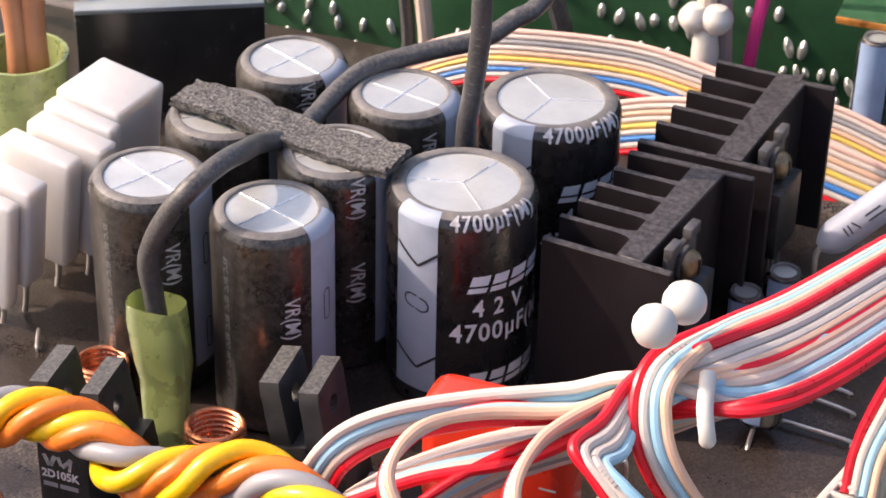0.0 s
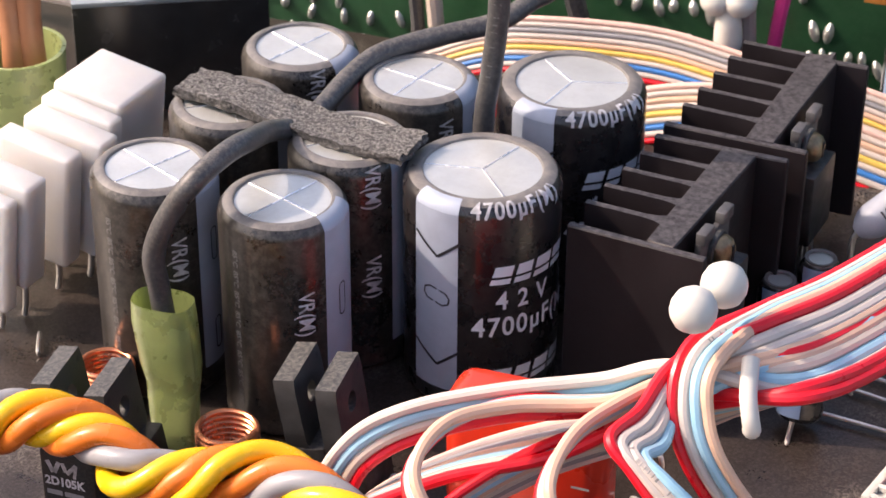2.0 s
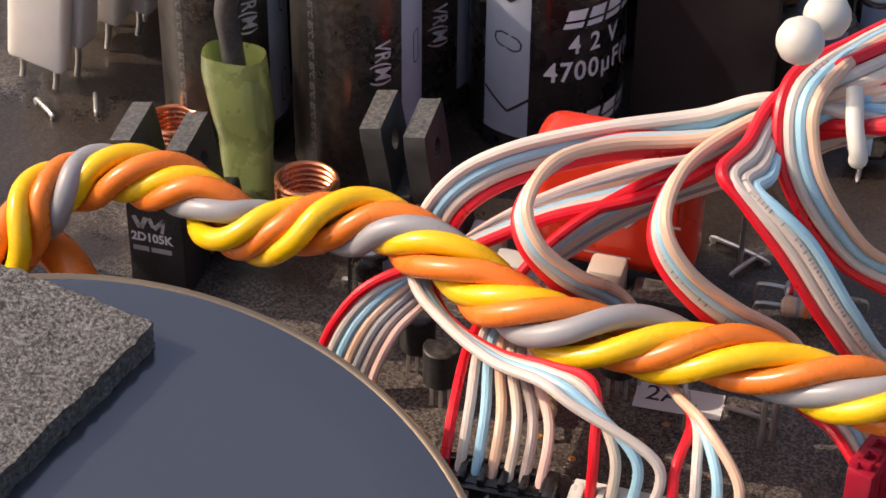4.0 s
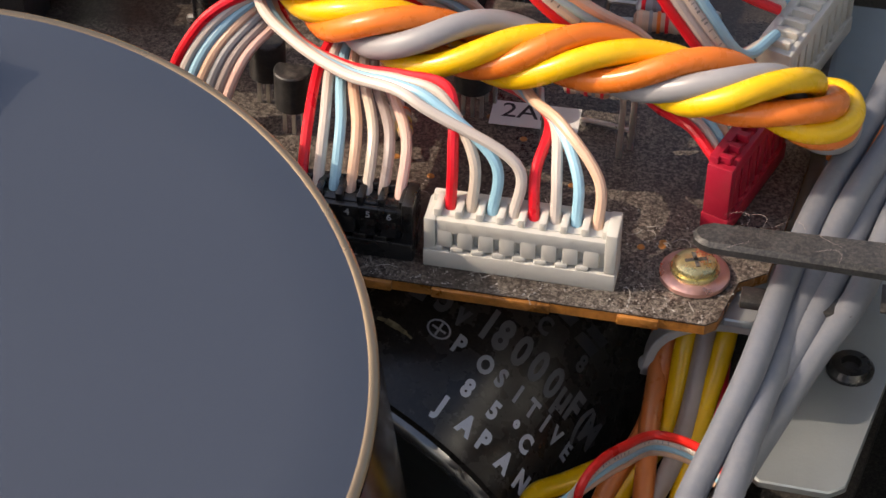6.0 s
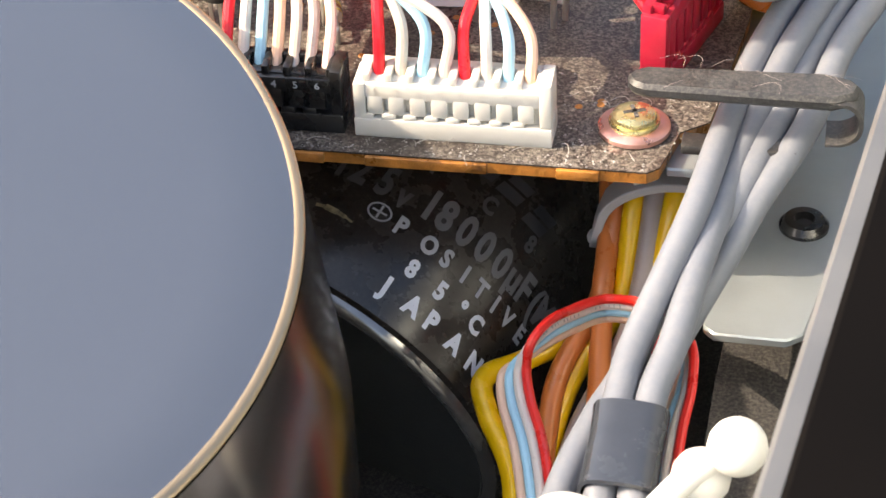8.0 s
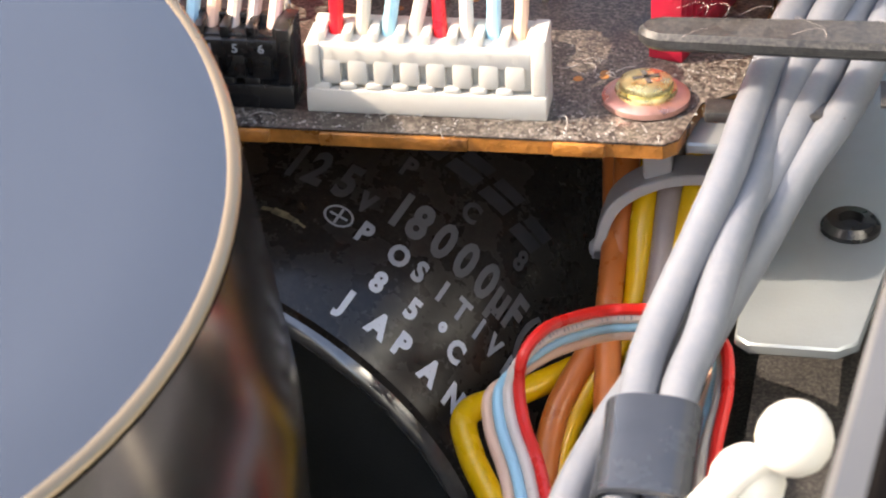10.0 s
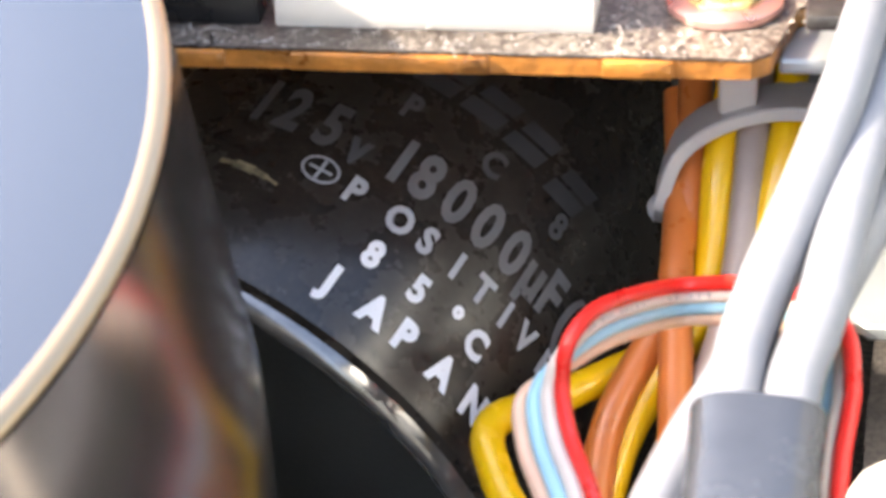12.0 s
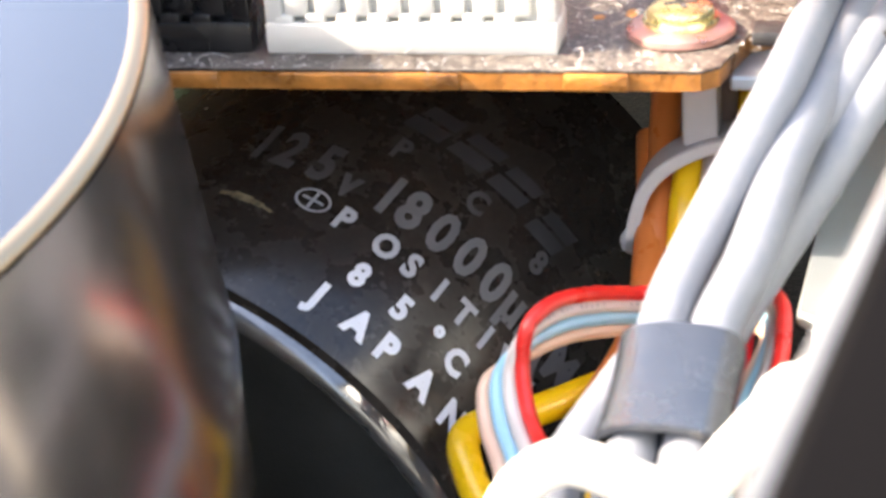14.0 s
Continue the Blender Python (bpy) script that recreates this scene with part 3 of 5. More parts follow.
large_cap(-2.5, 8.98, 0, 70)
large_cap(-2.05, 11.96, 2, 15)

# felt strip over two small capacitors
felt = prism([(-7.56, 9.27), (-3.56, 8.48), (-3.46, 9.3), (-7.4, 9.99)], 3.62, 3.76)
bmesh.ops.subdivide_edges(felt, edges=felt.edges[:], cuts=30, use_grid_fill=True)
for v in felt.verts:
    v.co += 0.05 * noise.noise_vector(v.co * 11) + Vector((0, 0, 0.05 * math.sin(v.co.x * 1.6)))
solo("felt_strip", felt, FOAM, "dusty grey felt strip lying on the capacitor tops", "felt strip")


# ---- heat sinks ----
def heat_sink(fins, spine, plates, z, label):
    """Comb section drawn out upwards: fins to one side of a spine, plates at both ends."""
    o = spine[0]
    t = thing("heat_sink", (o[0], o[1], 0), label, "heat sink", "heat sinks")
    part("spine", prism([(x - o[0], y - o[1]) for x, y in spine], 0.25, z, 0.02), HEATSINK, t)
    for name, rows in (("fin", fins), ("end_plate", plates)):
        for (x0, y0), (x1, y1), w in rows:
            d = Vector((x1 - x0, y1 - y0)).normalized()
            nrm = Vector((-d.y, d.x)) * w / 2
            if name == "fin":
                # slots between the fins end in a round
                stations = [(0, 0), (0.7, 0), (0.84, 0.03), (0.93, 0.09), (1, 0.22)]
            else:
                stations = [(0, 0), (1, 0)]
            n1 = nrm.normalized()
            edge = [(Vector((x0, y0)).lerp(Vector((x1, y1)), f) - Vector(o[:2]), w / 2 + more) for f, more in stations]
            poly = [tuple(q - n1 * k) for q, k in edge] + [tuple(q + n1 * k) for q, k in edge[::-1]]
            part(name, prism(poly, 0.25, z - (0.004 if name == "fin" else 0.012), 0.02 if name != "fin" else 0.0), HEATSINK, t)
    return t


SINK = "black anodised comb heat sink with dusty top edges"
heat_sink([((-1.05 + 0.125 * k, 9.42 + 0.55 * k), (0.25 + 0.13 * k, 9.28 + 0.56 * k), 0.11) for k in range(4)],
          [(0.05, 8.68), (0.48, 8.6), (1.0, 11.55), (0.45, 11.62)], [((-1.12, 8.76), (0.97, 8.5), 0.14), ((-0.62, 11.68), (1.47, 11.6), 0.14)], 3.05, SINK)
heat_sink([((-0.45 + 0.1 * k, 12.75 + 0.6 * k), (0.95 + 0.12 * k, 12.62 + 0.6 * k), 0.11) for k in range(5)],
          [(0.7, 12.02), (1.15, 12.0), (1.55, 14.95), (1.0, 15.0)], [((-0.58, 12.1), (1.69, 11.95), 0.14), ((1.2, 15.0), (2.05, 14.98), 0.14)], 3.05, SINK)


def power_transistor(loc, rz):
    t = thing("power_transistor", loc, "black power transistor clamped to the heat sink by a screw", "transistor", "sink transistors", rz)
    part("body", box((0.46, 1.0, 1.25), (0, 0, -0.75), 0.04), BLACK_PLASTIC, t)
    part("tab", box((0.1, 1.05, 0.62), (-0.18, 0, 0.15), 0.02), TAB_GREY, t, "dull grey metal tab")
    for s in (-0.34, 0.34):
        part("tab_lug", box((0.16, 0.36, 0.2), (-0.15, s, 0.54), 0.03), TAB_GREY, t)
    part("washer", lathe([(0, 0.02), (0.27, 0.02), (0.29, 0.0), (0.29, -0.06), (0, -0.06)], 24), DARK_MOULD, t, "dark spring washer", loc=(-0.06, 0, 0.14), rot=(0, 90, 0))
    scr2 = part("screw", lathe([(0, 0.2), (0.13, 0.19), (0.21, 0.13), (0.24, 0.04), (0.24, -0.02), (0, -0.02)], 24), OLD_SCREW, t, "tarnished brass screw", loc=(-0.04, 0, 0.14), rot=(0, 90, 0))
    for turned in (0, 90):
        part("slot", box((0.26, 0.06, 0.03), (0, 0, 0.195), 0, rz=radians(turned)), INK_BLACK, scr2)
    for y in (-0.25, 0, 0.25):
        part("lead", box((0.05, 0.08, 1.4), (0.05, y, -1.8), 0.01), TIN, t)
    return t


power_transistor((1.0, 9.5, 2.45), -10)
power_transistor((1.62, 12.9, 2.45), -8)


# ---- white ceramic resistors ----
def ceramic(x, y, w, d, top, base):
    """A block whose near right top corner stands at x, y, all leaning the same way."""
    turn = Matrix.Rotation(radians(-9), 3, 'Z') @ Matrix.Rotation(radians(7), 3, 'Y')
    h = top - base
    o = Vector((x, y, top)) - turn @ Vector((w / 2, -d / 2, h))
    t = thing("cement_resistor", o, "white ceramic block resistor standing on wire legs", "resistor", "ceramic resistors")
    t.rotation_euler = turn.to_euler()
    part("body", box((w, d, h), (0, 0, h / 2), 0.07, 3), WHITE_CERAMIC, t)
    for s in (-1, 1):
        part("lead", tube([(s * w * 0.3, 0, 0.05), (s * w * 0.3, 0.03, -base * 0.6), (s * w * 0.3, 0, -base)], 0.05, 8), TIN, t)
    return t


for x, y, w, d, top, base in ((-9.4, 7.2, 1.0, 0.3, 2.45, 0.4), (-9.22, 7.52, 1.05, 0.52, 2.58, 0.7), (-8.99, 8.41, 1.4, 0.42, 2.65, 0.6), (-8.64, 8.86, 1.5, 0.48, 2.74, 0.6), (-8.72, 9.38, 1.36, 0.34, 2.85, 0.5), (-8.76, 9.76, 1.28, 1.33, 2.95, 0.4)):
    ceramic(x, y, w, d, top, base)


# ---- near parts ----
def flat_pack(loc, h, rz=0):
    """Full-moulded three-lead package standing on edge with a mounting hole through it."""
    t = thing("power_diode", loc, "dark moulded power package standing upright with mounting hole", "diode", "power packages", rz)
    n = 24
    b = bmesh.new()
    hr, hz = 0.15, h - 0.48

    def sq(a):
        c, s = math.cos(a), math.sin(a)
        k = min(0.52 / max(abs(c), 1e-6), (0.48 if s > 0 else 0.7) / max(abs(s), 1e-6))
        return (c * k, hz + s * k)
    sides = []
    for side in (-0.17, 0.13):
        o = [b.verts.new((side, *sq(2 * math.pi * k / n + math.pi / 4))) for k in range(n)]
        i = [b.verts.new((side, hr * math.cos(2 * math.pi * k / n + math.pi / 4), hz + hr * math.sin(2 * math.pi * k / n + math.pi / 4))) for k in range(n)]
        for k in range(n):
            b.faces.new((o[k], o[(k + 1) % n], i[(k + 1) % n], i[k]))
        sides.append((o, i))
    (o0, i0), (o, i) = sides
    for k in range(n):
        b.faces.new((o0[k], o0[(k + 1) % n], o[(k + 1) % n], o[k]))
        b.faces.new((i0[k], i0[(k + 1) % n], i[(k + 1) % n], i[k]))
    part("flange", b, DARK_MOULD, t)
    for y, z in ((-0.38, h - 0.14), (0.38, h - 0.14), (0.3, h - 0.75)):
        part("pit", lathe([(0.05, 0.0), (0, 0.0)], 12), INK_BLACK, t, loc=(0.134, y, z), rot=(0, 90, 0))
    part("body", box((0.52, 1.03, h - 1.35), (0.1, 0, 0.25 + (h - 1.35) / 2), 0.04), BLACK_PLASTIC, t)
    for y in (-0.3, 0, 0.3):
        part("lead", box((0.05, 0.09, 0.4), (0.05, y, 0.12), 0.01), TIN, t)
    return t


for x, y, h, lean in ((-7.0, 4.62, 1.84, -9), (-6.18, 4.62, 1.84, -9), (-3.5, 5.25, 2.32, -10), (-2.95, 5.2, 2.32, -8)):
    flat_pack((x, y, 0), h, 3).rotation_euler = (0, radians(lean), radians(3))


def coil(loc, r, turns, h):
    t = thing("copper_coil", loc, "air-wound coil of bare copper wire", "coil", "copper coils")
    pts = [(r * math.cos(a), r * math.sin(a), 0.12 + h * a / (2 * math.pi * turns)) for a in (2 * math.pi * turns * k / (turns * 24) for k in range(turns * 24 + 1))]
    part("winding", tube(pts, h / turns / 2 * 0.96, 8), COPPER, t)
    part("lead", tube([(r, 0, 0.15), (r, 0, -0.01)], 0.04, 8), COPPER, t)
    return t


coil((-4.96, 5.15, 0), 0.42, 9, 0.86)
coil((-7.35, 6.15, 0), 0.38, 8, 0.72)

boot = thing("terminal_boot", (-6.15, 5.85, 0.05), "translucent green vinyl boot over a wire terminal", "terminal boot", "terminal boots", rz=0)
gb = bmesh.new()
rings = []
for z, w, d, dx, dy in ((2.05, 0.46, 0.3, -0.25, 0.38), (1.75, 0.48, 0.32, -0.22, 0.34), (1.15, 0.45, 0.3, -0.06, 0.16), (0.88, 0.41, 0.19, 0.0, 0.06), (0.74, 0.4, 0.17, 0.02, 0.0), (0.0, 0.34, 0.22, 0.17, -0.3)):
    rings.append([gb.verts.new((dx + w * math.copysign(abs(math.cos(a)) ** 0.7, math.cos(a)), dy + d * math.copysign(abs(math.sin(a)) ** 0.7, math.sin(a)), z)) for a in (2 * math.pi * k / 24 for k in range(24))])
for p, q in zip(rings, rings[1:]):
    for k in range(24):
        gb.faces.new((p[k], p[(k + 1) % 24], q[(k + 1) % 24], q[k]))
bmesh.ops.solidify(gb, geom=gb.faces[:], thickness=0.05)
part("sleeve", gb, GREEN_VINYL, boot)
part("terminal", box((0.34, 0.06, 0.6), (0.14, -0.14, 0.3), 0.02), TIN, boot, "tinned blade terminal")
boot2 = thing("terminal_boot", (-11.72, 11.8, 0.1), "pale green vinyl boot with two brown wires", "terminal boot", "terminal boots", rz=20)
part("sleeve", lathe([(0.62, 0), (0.7, 0.6), (0.78, 1.6), (0.84, 2.4), (0.77, 2.4), (0.7, 1.6), (0.6, 0.1)], 24), GREEN_VINYL, boot2)
for s in (-0.15, 0.18):
    part("wire", tube(spline([(s + 0.05, 0, 0.4), (s + 0.1, 0, 1.8), (s * 0.9 + 0.08, 0.1, 3.0), (s * 2, 0.3, 4.6)]), 0.22, 12), WIRE["brown"], boot2, "brown wire")

film = thing("film_capacitor", (-6.44, 3.65, 0), "black block film capacitor with pale print and dust", "capacitor")
part("body", box((0.82, 0.92, 1.5), (0, 0, 0.75), 0.05), DUSTY_STRAP, film)
fplace = lambda x, y: Vector((0.68 * x - 0.03, -0.466, 0.68 * y + 0.42))
part("maker_mark", quads([bar(-0.38, 1.34, -0.26, 1.06, 0.1), bar(-0.24, 1.06, -0.12, 1.34, 0.1), bar(-0.05, 1.34, 0.02, 1.12, 0.09), bar(0.04, 1.08, 0.26, 1.34, 0.09), bar(0.26, 1.34, 0.2, 1.0, 0.07)], fplace), INK_WORN, film)
part("lettering", lettering("2D105K", 0.29, lambda x, y: fplace(x - 0.46, y + 0.84), xs=0.88), INK_WHITE, film)
part("print_bar", quads(block(-0.44, 0.5, -0.1, 0.62, 0, 1) + block(-0.05, 0.5, 0.38, 0.62, 0, 1), fplace), INK_GREY, film, "illegible pale print")

red_film = thing("red_film_capacitor", (-0.6, 5.5, 0.12), "glossy red dipped film capacitor", "capacitor")
part("body", box((2.3, 0.9, 2.1), (0, 0, 1.25), 0.3, 5), RED_FILM, red_film)
part("print_bar", quads([bar(-0.3, 1.35, -0.3, 1.05, 0.04), bar(-0.3, 1.35, -0.1, 1.05, 0.04), bar(-0.1, 1.05, -0.1, 1.35, 0.04), bar(0.15, 1.3, 0.4, 1.3, 0.04), bar(0.4, 1.3, 0.2, 1.05, 0.04), bar(0.7, 1.2, 0.95, 1.2, 0.04), bar(-0.7, 0.55, -0.45, 0.55, 0.03), bar(-0.35, 0.55, 0.3, 0.55, 0.03)], lambda x, y: Vector((x, -0.455, y))), INK_GREY, red_film, "worn pale print")
for s in (-0.8, 0.8):
    part("lead", tube([(s, 0, 0.4), (s, 0, -0.12)], 0.05, 8), TIN, red_film)


def small_electrolytic(loc, R, h, stripe, rot=None, wide=20):
    t = capacitor(loc, R, h, R * 0.7, "small_electrolytic_capacitor", "small black electrolytic capacitor with pale stripe", SLEEVE, "small capacitors")
    part("stripe", wrap_patch(R + 0.004, stripe - wide, stripe + wide, 0.1, h - 0.04), BLUE_SLEEVE, t, "pale blue stripe")
    part("print_bar", quads(block(-0.05, -0.25, 0.03, 0.25, 0, 1), on_cyl(R + 0.006, stripe - 75, h * 0.55)), INK_GREY, t)
    if rot:
        t.rotation_euler = [radians(a) for a in rot]
    return t


small_electrolytic((-3.47, 3.4, 0), 0.3, 1.36, -20)
small_electrolytic((1.56, 11.4, 0.05), 0.33, 1.0, -95, None, 36)
small_electrolytic((2.06, 11.98, 0.05), 0.33, 1.15, -95, None, 36)
leaning = small_electrolytic((2.4, 9.12, 0.2), 0.35, 0.95, -115, (-16, 0, 0), 35)
part("lead", tube(spline([(-0.06, 0.0, 0.05), (-0.07, -0.1, -0.12), (-0.07, -0.3, -0.3), (-0.05, -0.45, -0.42)]), 0.04, 8), TIN, leaning, "bare tinned lead")
small_electrolytic((2.26, 17.75, 0.0), 0.33, 2.7, -85, None, 55)
axial = thing("axial_film_capacitor", (2.5, 12.4, 1.5), "grey epoxy axial capacitor leaning over the board", "capacitor")
lean = Vector((0.87, 0.55, 0.76)).normalized()
part("body", tube([lean * (2.1 * k / 20) for k in range(21)], [0.1, 0.2, 0.26] + [0.29] * 15 + [0.26, 0.2, 0.1], 20), GREY_EPOXY, axial)
part("lead", tube(spline([lean * 0.04, lean * -0.06 + Vector((0, 0, -0.1)), (-0.04, -0.05, -0.5), (-0.02, -0.05, -1.57)]), 0.05, 8), TIN, axial)
part("lead", tube(spline([lean * 2.06, lean * 2.2, lean * 2.25 + Vector((0, 0, -0.4)), (1.55, 1.0, -1.57)]), 0.05, 8), TIN, axial)
across = lean.cross(Vector((0.2, -0.8, 0.5))).normalized()
face = across.cross(lean).normalized() * -0.295
if face.y > 0:
    face = -face
part("print_bar", quads([bar(0.5, -0.06, 0.5, 0.1, 0.03), bar(0.58, -0.06, 0.58, 0.1, 0.03), bar(0.66, -0.06, 0.74, 0.1, 0.03), bar(0.9, -0.02, 1.2, -0.02, 0.03), bar(0.9, 0.08, 1.25, 0.08, 0.03)], lambda x, y: lean * x + across * y + face), INK_BLACK, axial, "illegible dark print")


def axial_resistor(a, b, r, body, bands):
    a, b = Vector(a), Vector(b)
    t = thing("axial_resistor", a, "small axial resistor with colour bands on bent leads", "resistor", "axial resistors")
    d = b - a
    pts = [d * f for f in (0.25, 0.28, 0.34, 0.42, 0.58, 0.66, 0.72, 0.75)]
    part("body", tube(pts, [r * 0.5, r * 0.95, r, r * 0.88, r * 0.88, r, r * 0.95, r * 0.5], 14), body, t)
    for f, c in zip((0.32, 0.42, 0.5, 0.58, 0.67), bands):
        part("band", tube([d * (f - 0.018), d * (f + 0.018)], r * 1.02, 14), WIRE[c], t, c + " band")
    part("lead", tube(spline([(0, 0, -a.z), (0, 0, -0.05), d * 0.06, d * 0.27]), 0.035, 7), TIN, t)
    part("lead", tube(spline([(d.x, d.y, -a.z), (d.x, d.y, d.z - 0.05), d * 0.94, d * 0.73]), 0.035, 7), TIN, t)


axial_resistor((1.45, 5.08, 0.3), (2.8, 5.2, 0.3), 0.15, RESISTOR, ["peach", "grey", "orange", "red", "cream"])
axial_resistor((1.4, 5.5, 0.3), (2.9, 5.52, 0.3), 0.14, GREY_EPOXY, ["red", "grey", "red", "mauve", "brown"])
axial_resistor((0.8, 3.5, 0.35), (2.05, 3.45, 0.35), 0.14, RESISTOR, ["red", "mauve", "red", "grey", "red"])
axial_resistor((-0.9, 2.9, 0.2), (-0.6, 1.9, 0.2), 0.1, RESISTOR, ["orange", "white", "gold", "brown", "gold"])


def small_transistor(x, y, rz):
    t = thing("small_transistor", (x, y, 0), "small black half-round transistor on three legs", "transistor", "small transistors", rz)
    prof = [(0.24 * math.cos(radians(a)), 0.24 * math.sin(radians(a))) for a in range(-30, 211, 15)]
    part("body", prism(prof, 0.45, 1.0, 0.015), BLACK_PLASTIC, t)
    for dx in (-0.12, 0, 0.12):
        part("lead", box((0.045, 0.045, 0.5), (dx, 0.02, 0.24), 0), TIN, t)


small_transistor(-2.12, 2.15, 180)
small_transistor(0.02, 3.0, 180)
small_transistor(0.15, 3.35, 160)
small_transistor(-2.6, 2.7, 180)

label = thing("paper_label", (0.82, 3.12, 0.02), "white paper label with printed characters on the board", "label", rz=2)
part("paper", box((1.15, 0.5, 0.01), (0, 0, 0), 0), LABEL_WHITE, label)
part("lettering", lettering("2AL", 0.42, lambda x, y: Vector((x - 0.45, y + 0.05, 0.008)), bold=0.002), INK_BLACK, label)
JUMPERS = [((2.61, 9.5), (3.82, 9.36)), ((2.99, 10.24), (3.68, 10.1)), ((3.07, 10.67), (3.54, 10.6)), ((1.45, 3.1), (2.05, 3.0)), ((-4.1, 4.2), (-3.6, 4.1)), ((-10.0, 7.0), (-9.6, 6.7)), ((-9.2, 7.4), (-9.0, 7.0)), ((0.6, 6.6), (1.4, 6.3)), ((1.0, 5.9), (1.3, 6.4))]
for (x0, y0), (x1, y1) in JUMPERS:
    solo("wire_jumper", tube(spline([(x0, y0, 0.0), (x0 + 0.03 * (x1 - x0), y0, 0.09), (x1 - 0.03 * (x1 - x0), y1, 0.09), (x1, y1, 0.0)]), 0.035, 7), TIN, "bare tinned wire jumper on the board", "jumper", "wire jumpers")
for x, y, h in ((1.98, 2.55, 0.95), (2.1, 2.75, 0.95), (1.0, 2.6, 0.6), (-0.85, 2.3, 0.35), (1.05, 6.2, 1.2)):
    solo("tall_lead", tube(spline([(x, y, 0), (x + 0.01, y, h * 0.85), (x - 0.05, y + 0.1, h), (x - 0.1, y + 0.35, h)]), 0.04, 8), TIN, "upright bent component lead", "lead", "upright leads")
solo("cream_terminal_block", box((0.5, 0.45, 0.75), (-0.55, 4.75, 0.38), 0.07), WIRE["cream"], "cream moulded terminal block", "terminal block")
solo("dark_relay", box((1.35, 0.5, 0.5), (0.5, 4.7, 0.25), 0.05), DARK_MOULD, "dusty dark brown relay body", "relay")
solo("white_terminal", box((0.5, 0.4, 0.6), (-1.85, 4.7, 0.3), 0.06), WHITE_NYLON, "small white moulded terminal", "terminal block")
solo("white_terminal", box((0.5, 0.35, 0.6), (-2.35, 5.25, 0.3), 0.06), WHITE_NYLON, "small white moulded terminal", "terminal block")

# ---- big can with black lid ----
CAN_C, CAN_R, LIP_R = (-4.684, -4.448), 5.38, 5.04


def slanted(bm, low=-5.0):
    """Tips the top of an upright round body and leaves its foot level."""
    for v in bm.verts:
        if v.co.z > low:
            v.co.z += -0.105 * v.co.x + 0.162 * v.co.y
    return bm


can = thing("transformer_can", (CAN_C[0], CAN_C[1], 1.659), "large round black can with glossy slanted lid and bronze lip", "transformer")
FLARE = [(LIP_R + 0.015 + (CAN_R - LIP_R - 0.015) * k / 8, -0.07 - 2.5 * k / 8) for k in range(9)]
part("side", slanted(lathe([(0, -7.16), (CAN_R, -7.16), (CAN_R, -4.0)] + FLARE[::-1], 160)), CAN_WALL, can, "black lacquered side, slightly flared")
part("lip", slanted(lathe([(LIP_R, -0.06), (LIP_R + 0.012, -0.03), (LIP_R, 0.0), (LIP_R - 0.03, 0.02), (LIP_R - 0.07, 0.024), (LIP_R - 0.1, 0.01)], 160)), CAN_LIP, can, "bronze crimped lip")
part("lid", slanted(lathe([(LIP_R - 0.1 - 0.05 * k, 0.01 + 0.05 * (1 - (1 - k / 16) ** 2)) for k in range(17)] + [(2.5, 0.064), (0, 0.066)], 160)), CAN_TOP, can, "glossy blue-black lid")
pad = prism([(-0.2, 4.02), (-3.0, 4.35), (-3.9, 1.2), (-1.1, 1.1)], 0.05, 0.42)
bmesh.ops.subdivide_edges(pad, edges=pad.edges[:], cuts=24, use_grid_fill=True)
for v in pad.verts:
    v.co += 0.045 * noise.noise_vector(v.co * 9) + Vector((0, 0, 0.01))
solo("felt_pad", slanted(pad), FOAM, "thick grey felt pad stuck on the black lid", "felt pad", loc=(CAN_C[0], CAN_C[1], 1.659))

# ---- lying capacitor under the board ----
AX, TILT = 20.9, 14.4
lying = thing("lying_capacitor", (0, 0, 0), "huge glossy black capacitor lying under the board, white print", "capacitor")
th, ph = radians(AX), radians(TILT)
axis = Vector((math.sin(th) * math.cos(ph), math.cos(th) * math.cos(ph), math.sin(ph)))
e1 = axis.cross(Vector((0, 0, 1))).normalized()
e2 = e1.cross(axis)
lo = Vector((-1.13, 0, -4.51))
LR = 2.91


def lie(s, a, r=LR):
    return lo + axis * s + r * (math.sin(a) * e1 + math.cos(a) * e2)


def lie_lathe(profile, n=128):
    b = bmesh.new()
    rings = [[b.verts.new(lie(s, 2 * math.pi * k / n, max(r, 0.001))) for k in range(n)] for r, s in profile]
    for p, q in zip(rings, rings[1:]):
        for k in range(n):
            b.faces.new((p[k], p[(k + 1) % n], q[(k + 1) % n], q[k]))
    return b


part("scuff", quads([bar(-0.22, 0.0, -0.1, 0.02, 0.05), bar(-0.1, 0.02, 0.08, 0.015, 0.085), bar(0.08, 0.015, 0.2, 0.0, 0.06), bar(0.2, 0.0, 0.3, -0.02, 0.03)], lambda x, y: lie(1.33 + y, radians(10) + x / LR, LR + 0.01)), GOLD_STREAK, lying, "pale gold streak")
part("sleeve", lie_lathe([(LR - 0.1, 0.38), (LR - 0.03, 0.42), (LR, 0.5), (LR, 4.6), (0, 4.62)]), SLEEVE_LYING, lying)
part("shrunk_edge", lie_lathe([(LR - 0.3, 0.32), (LR - 0.27, 0.27), (LR - 0.23, 0.245), (LR - 0.18, 0.25), (LR - 0.14, 0.28), (LR - 0.11, 0.32), (LR - 0.1, 0.38)]), SHINY_EDGE, lying, "shiny rolled sleeve edge")
part("end_cap", lie_lathe([(0, 0.32), (LR - 0.3, 0.32), (LR - 0.3, 0.3)]), DARK_MOULD, lying)


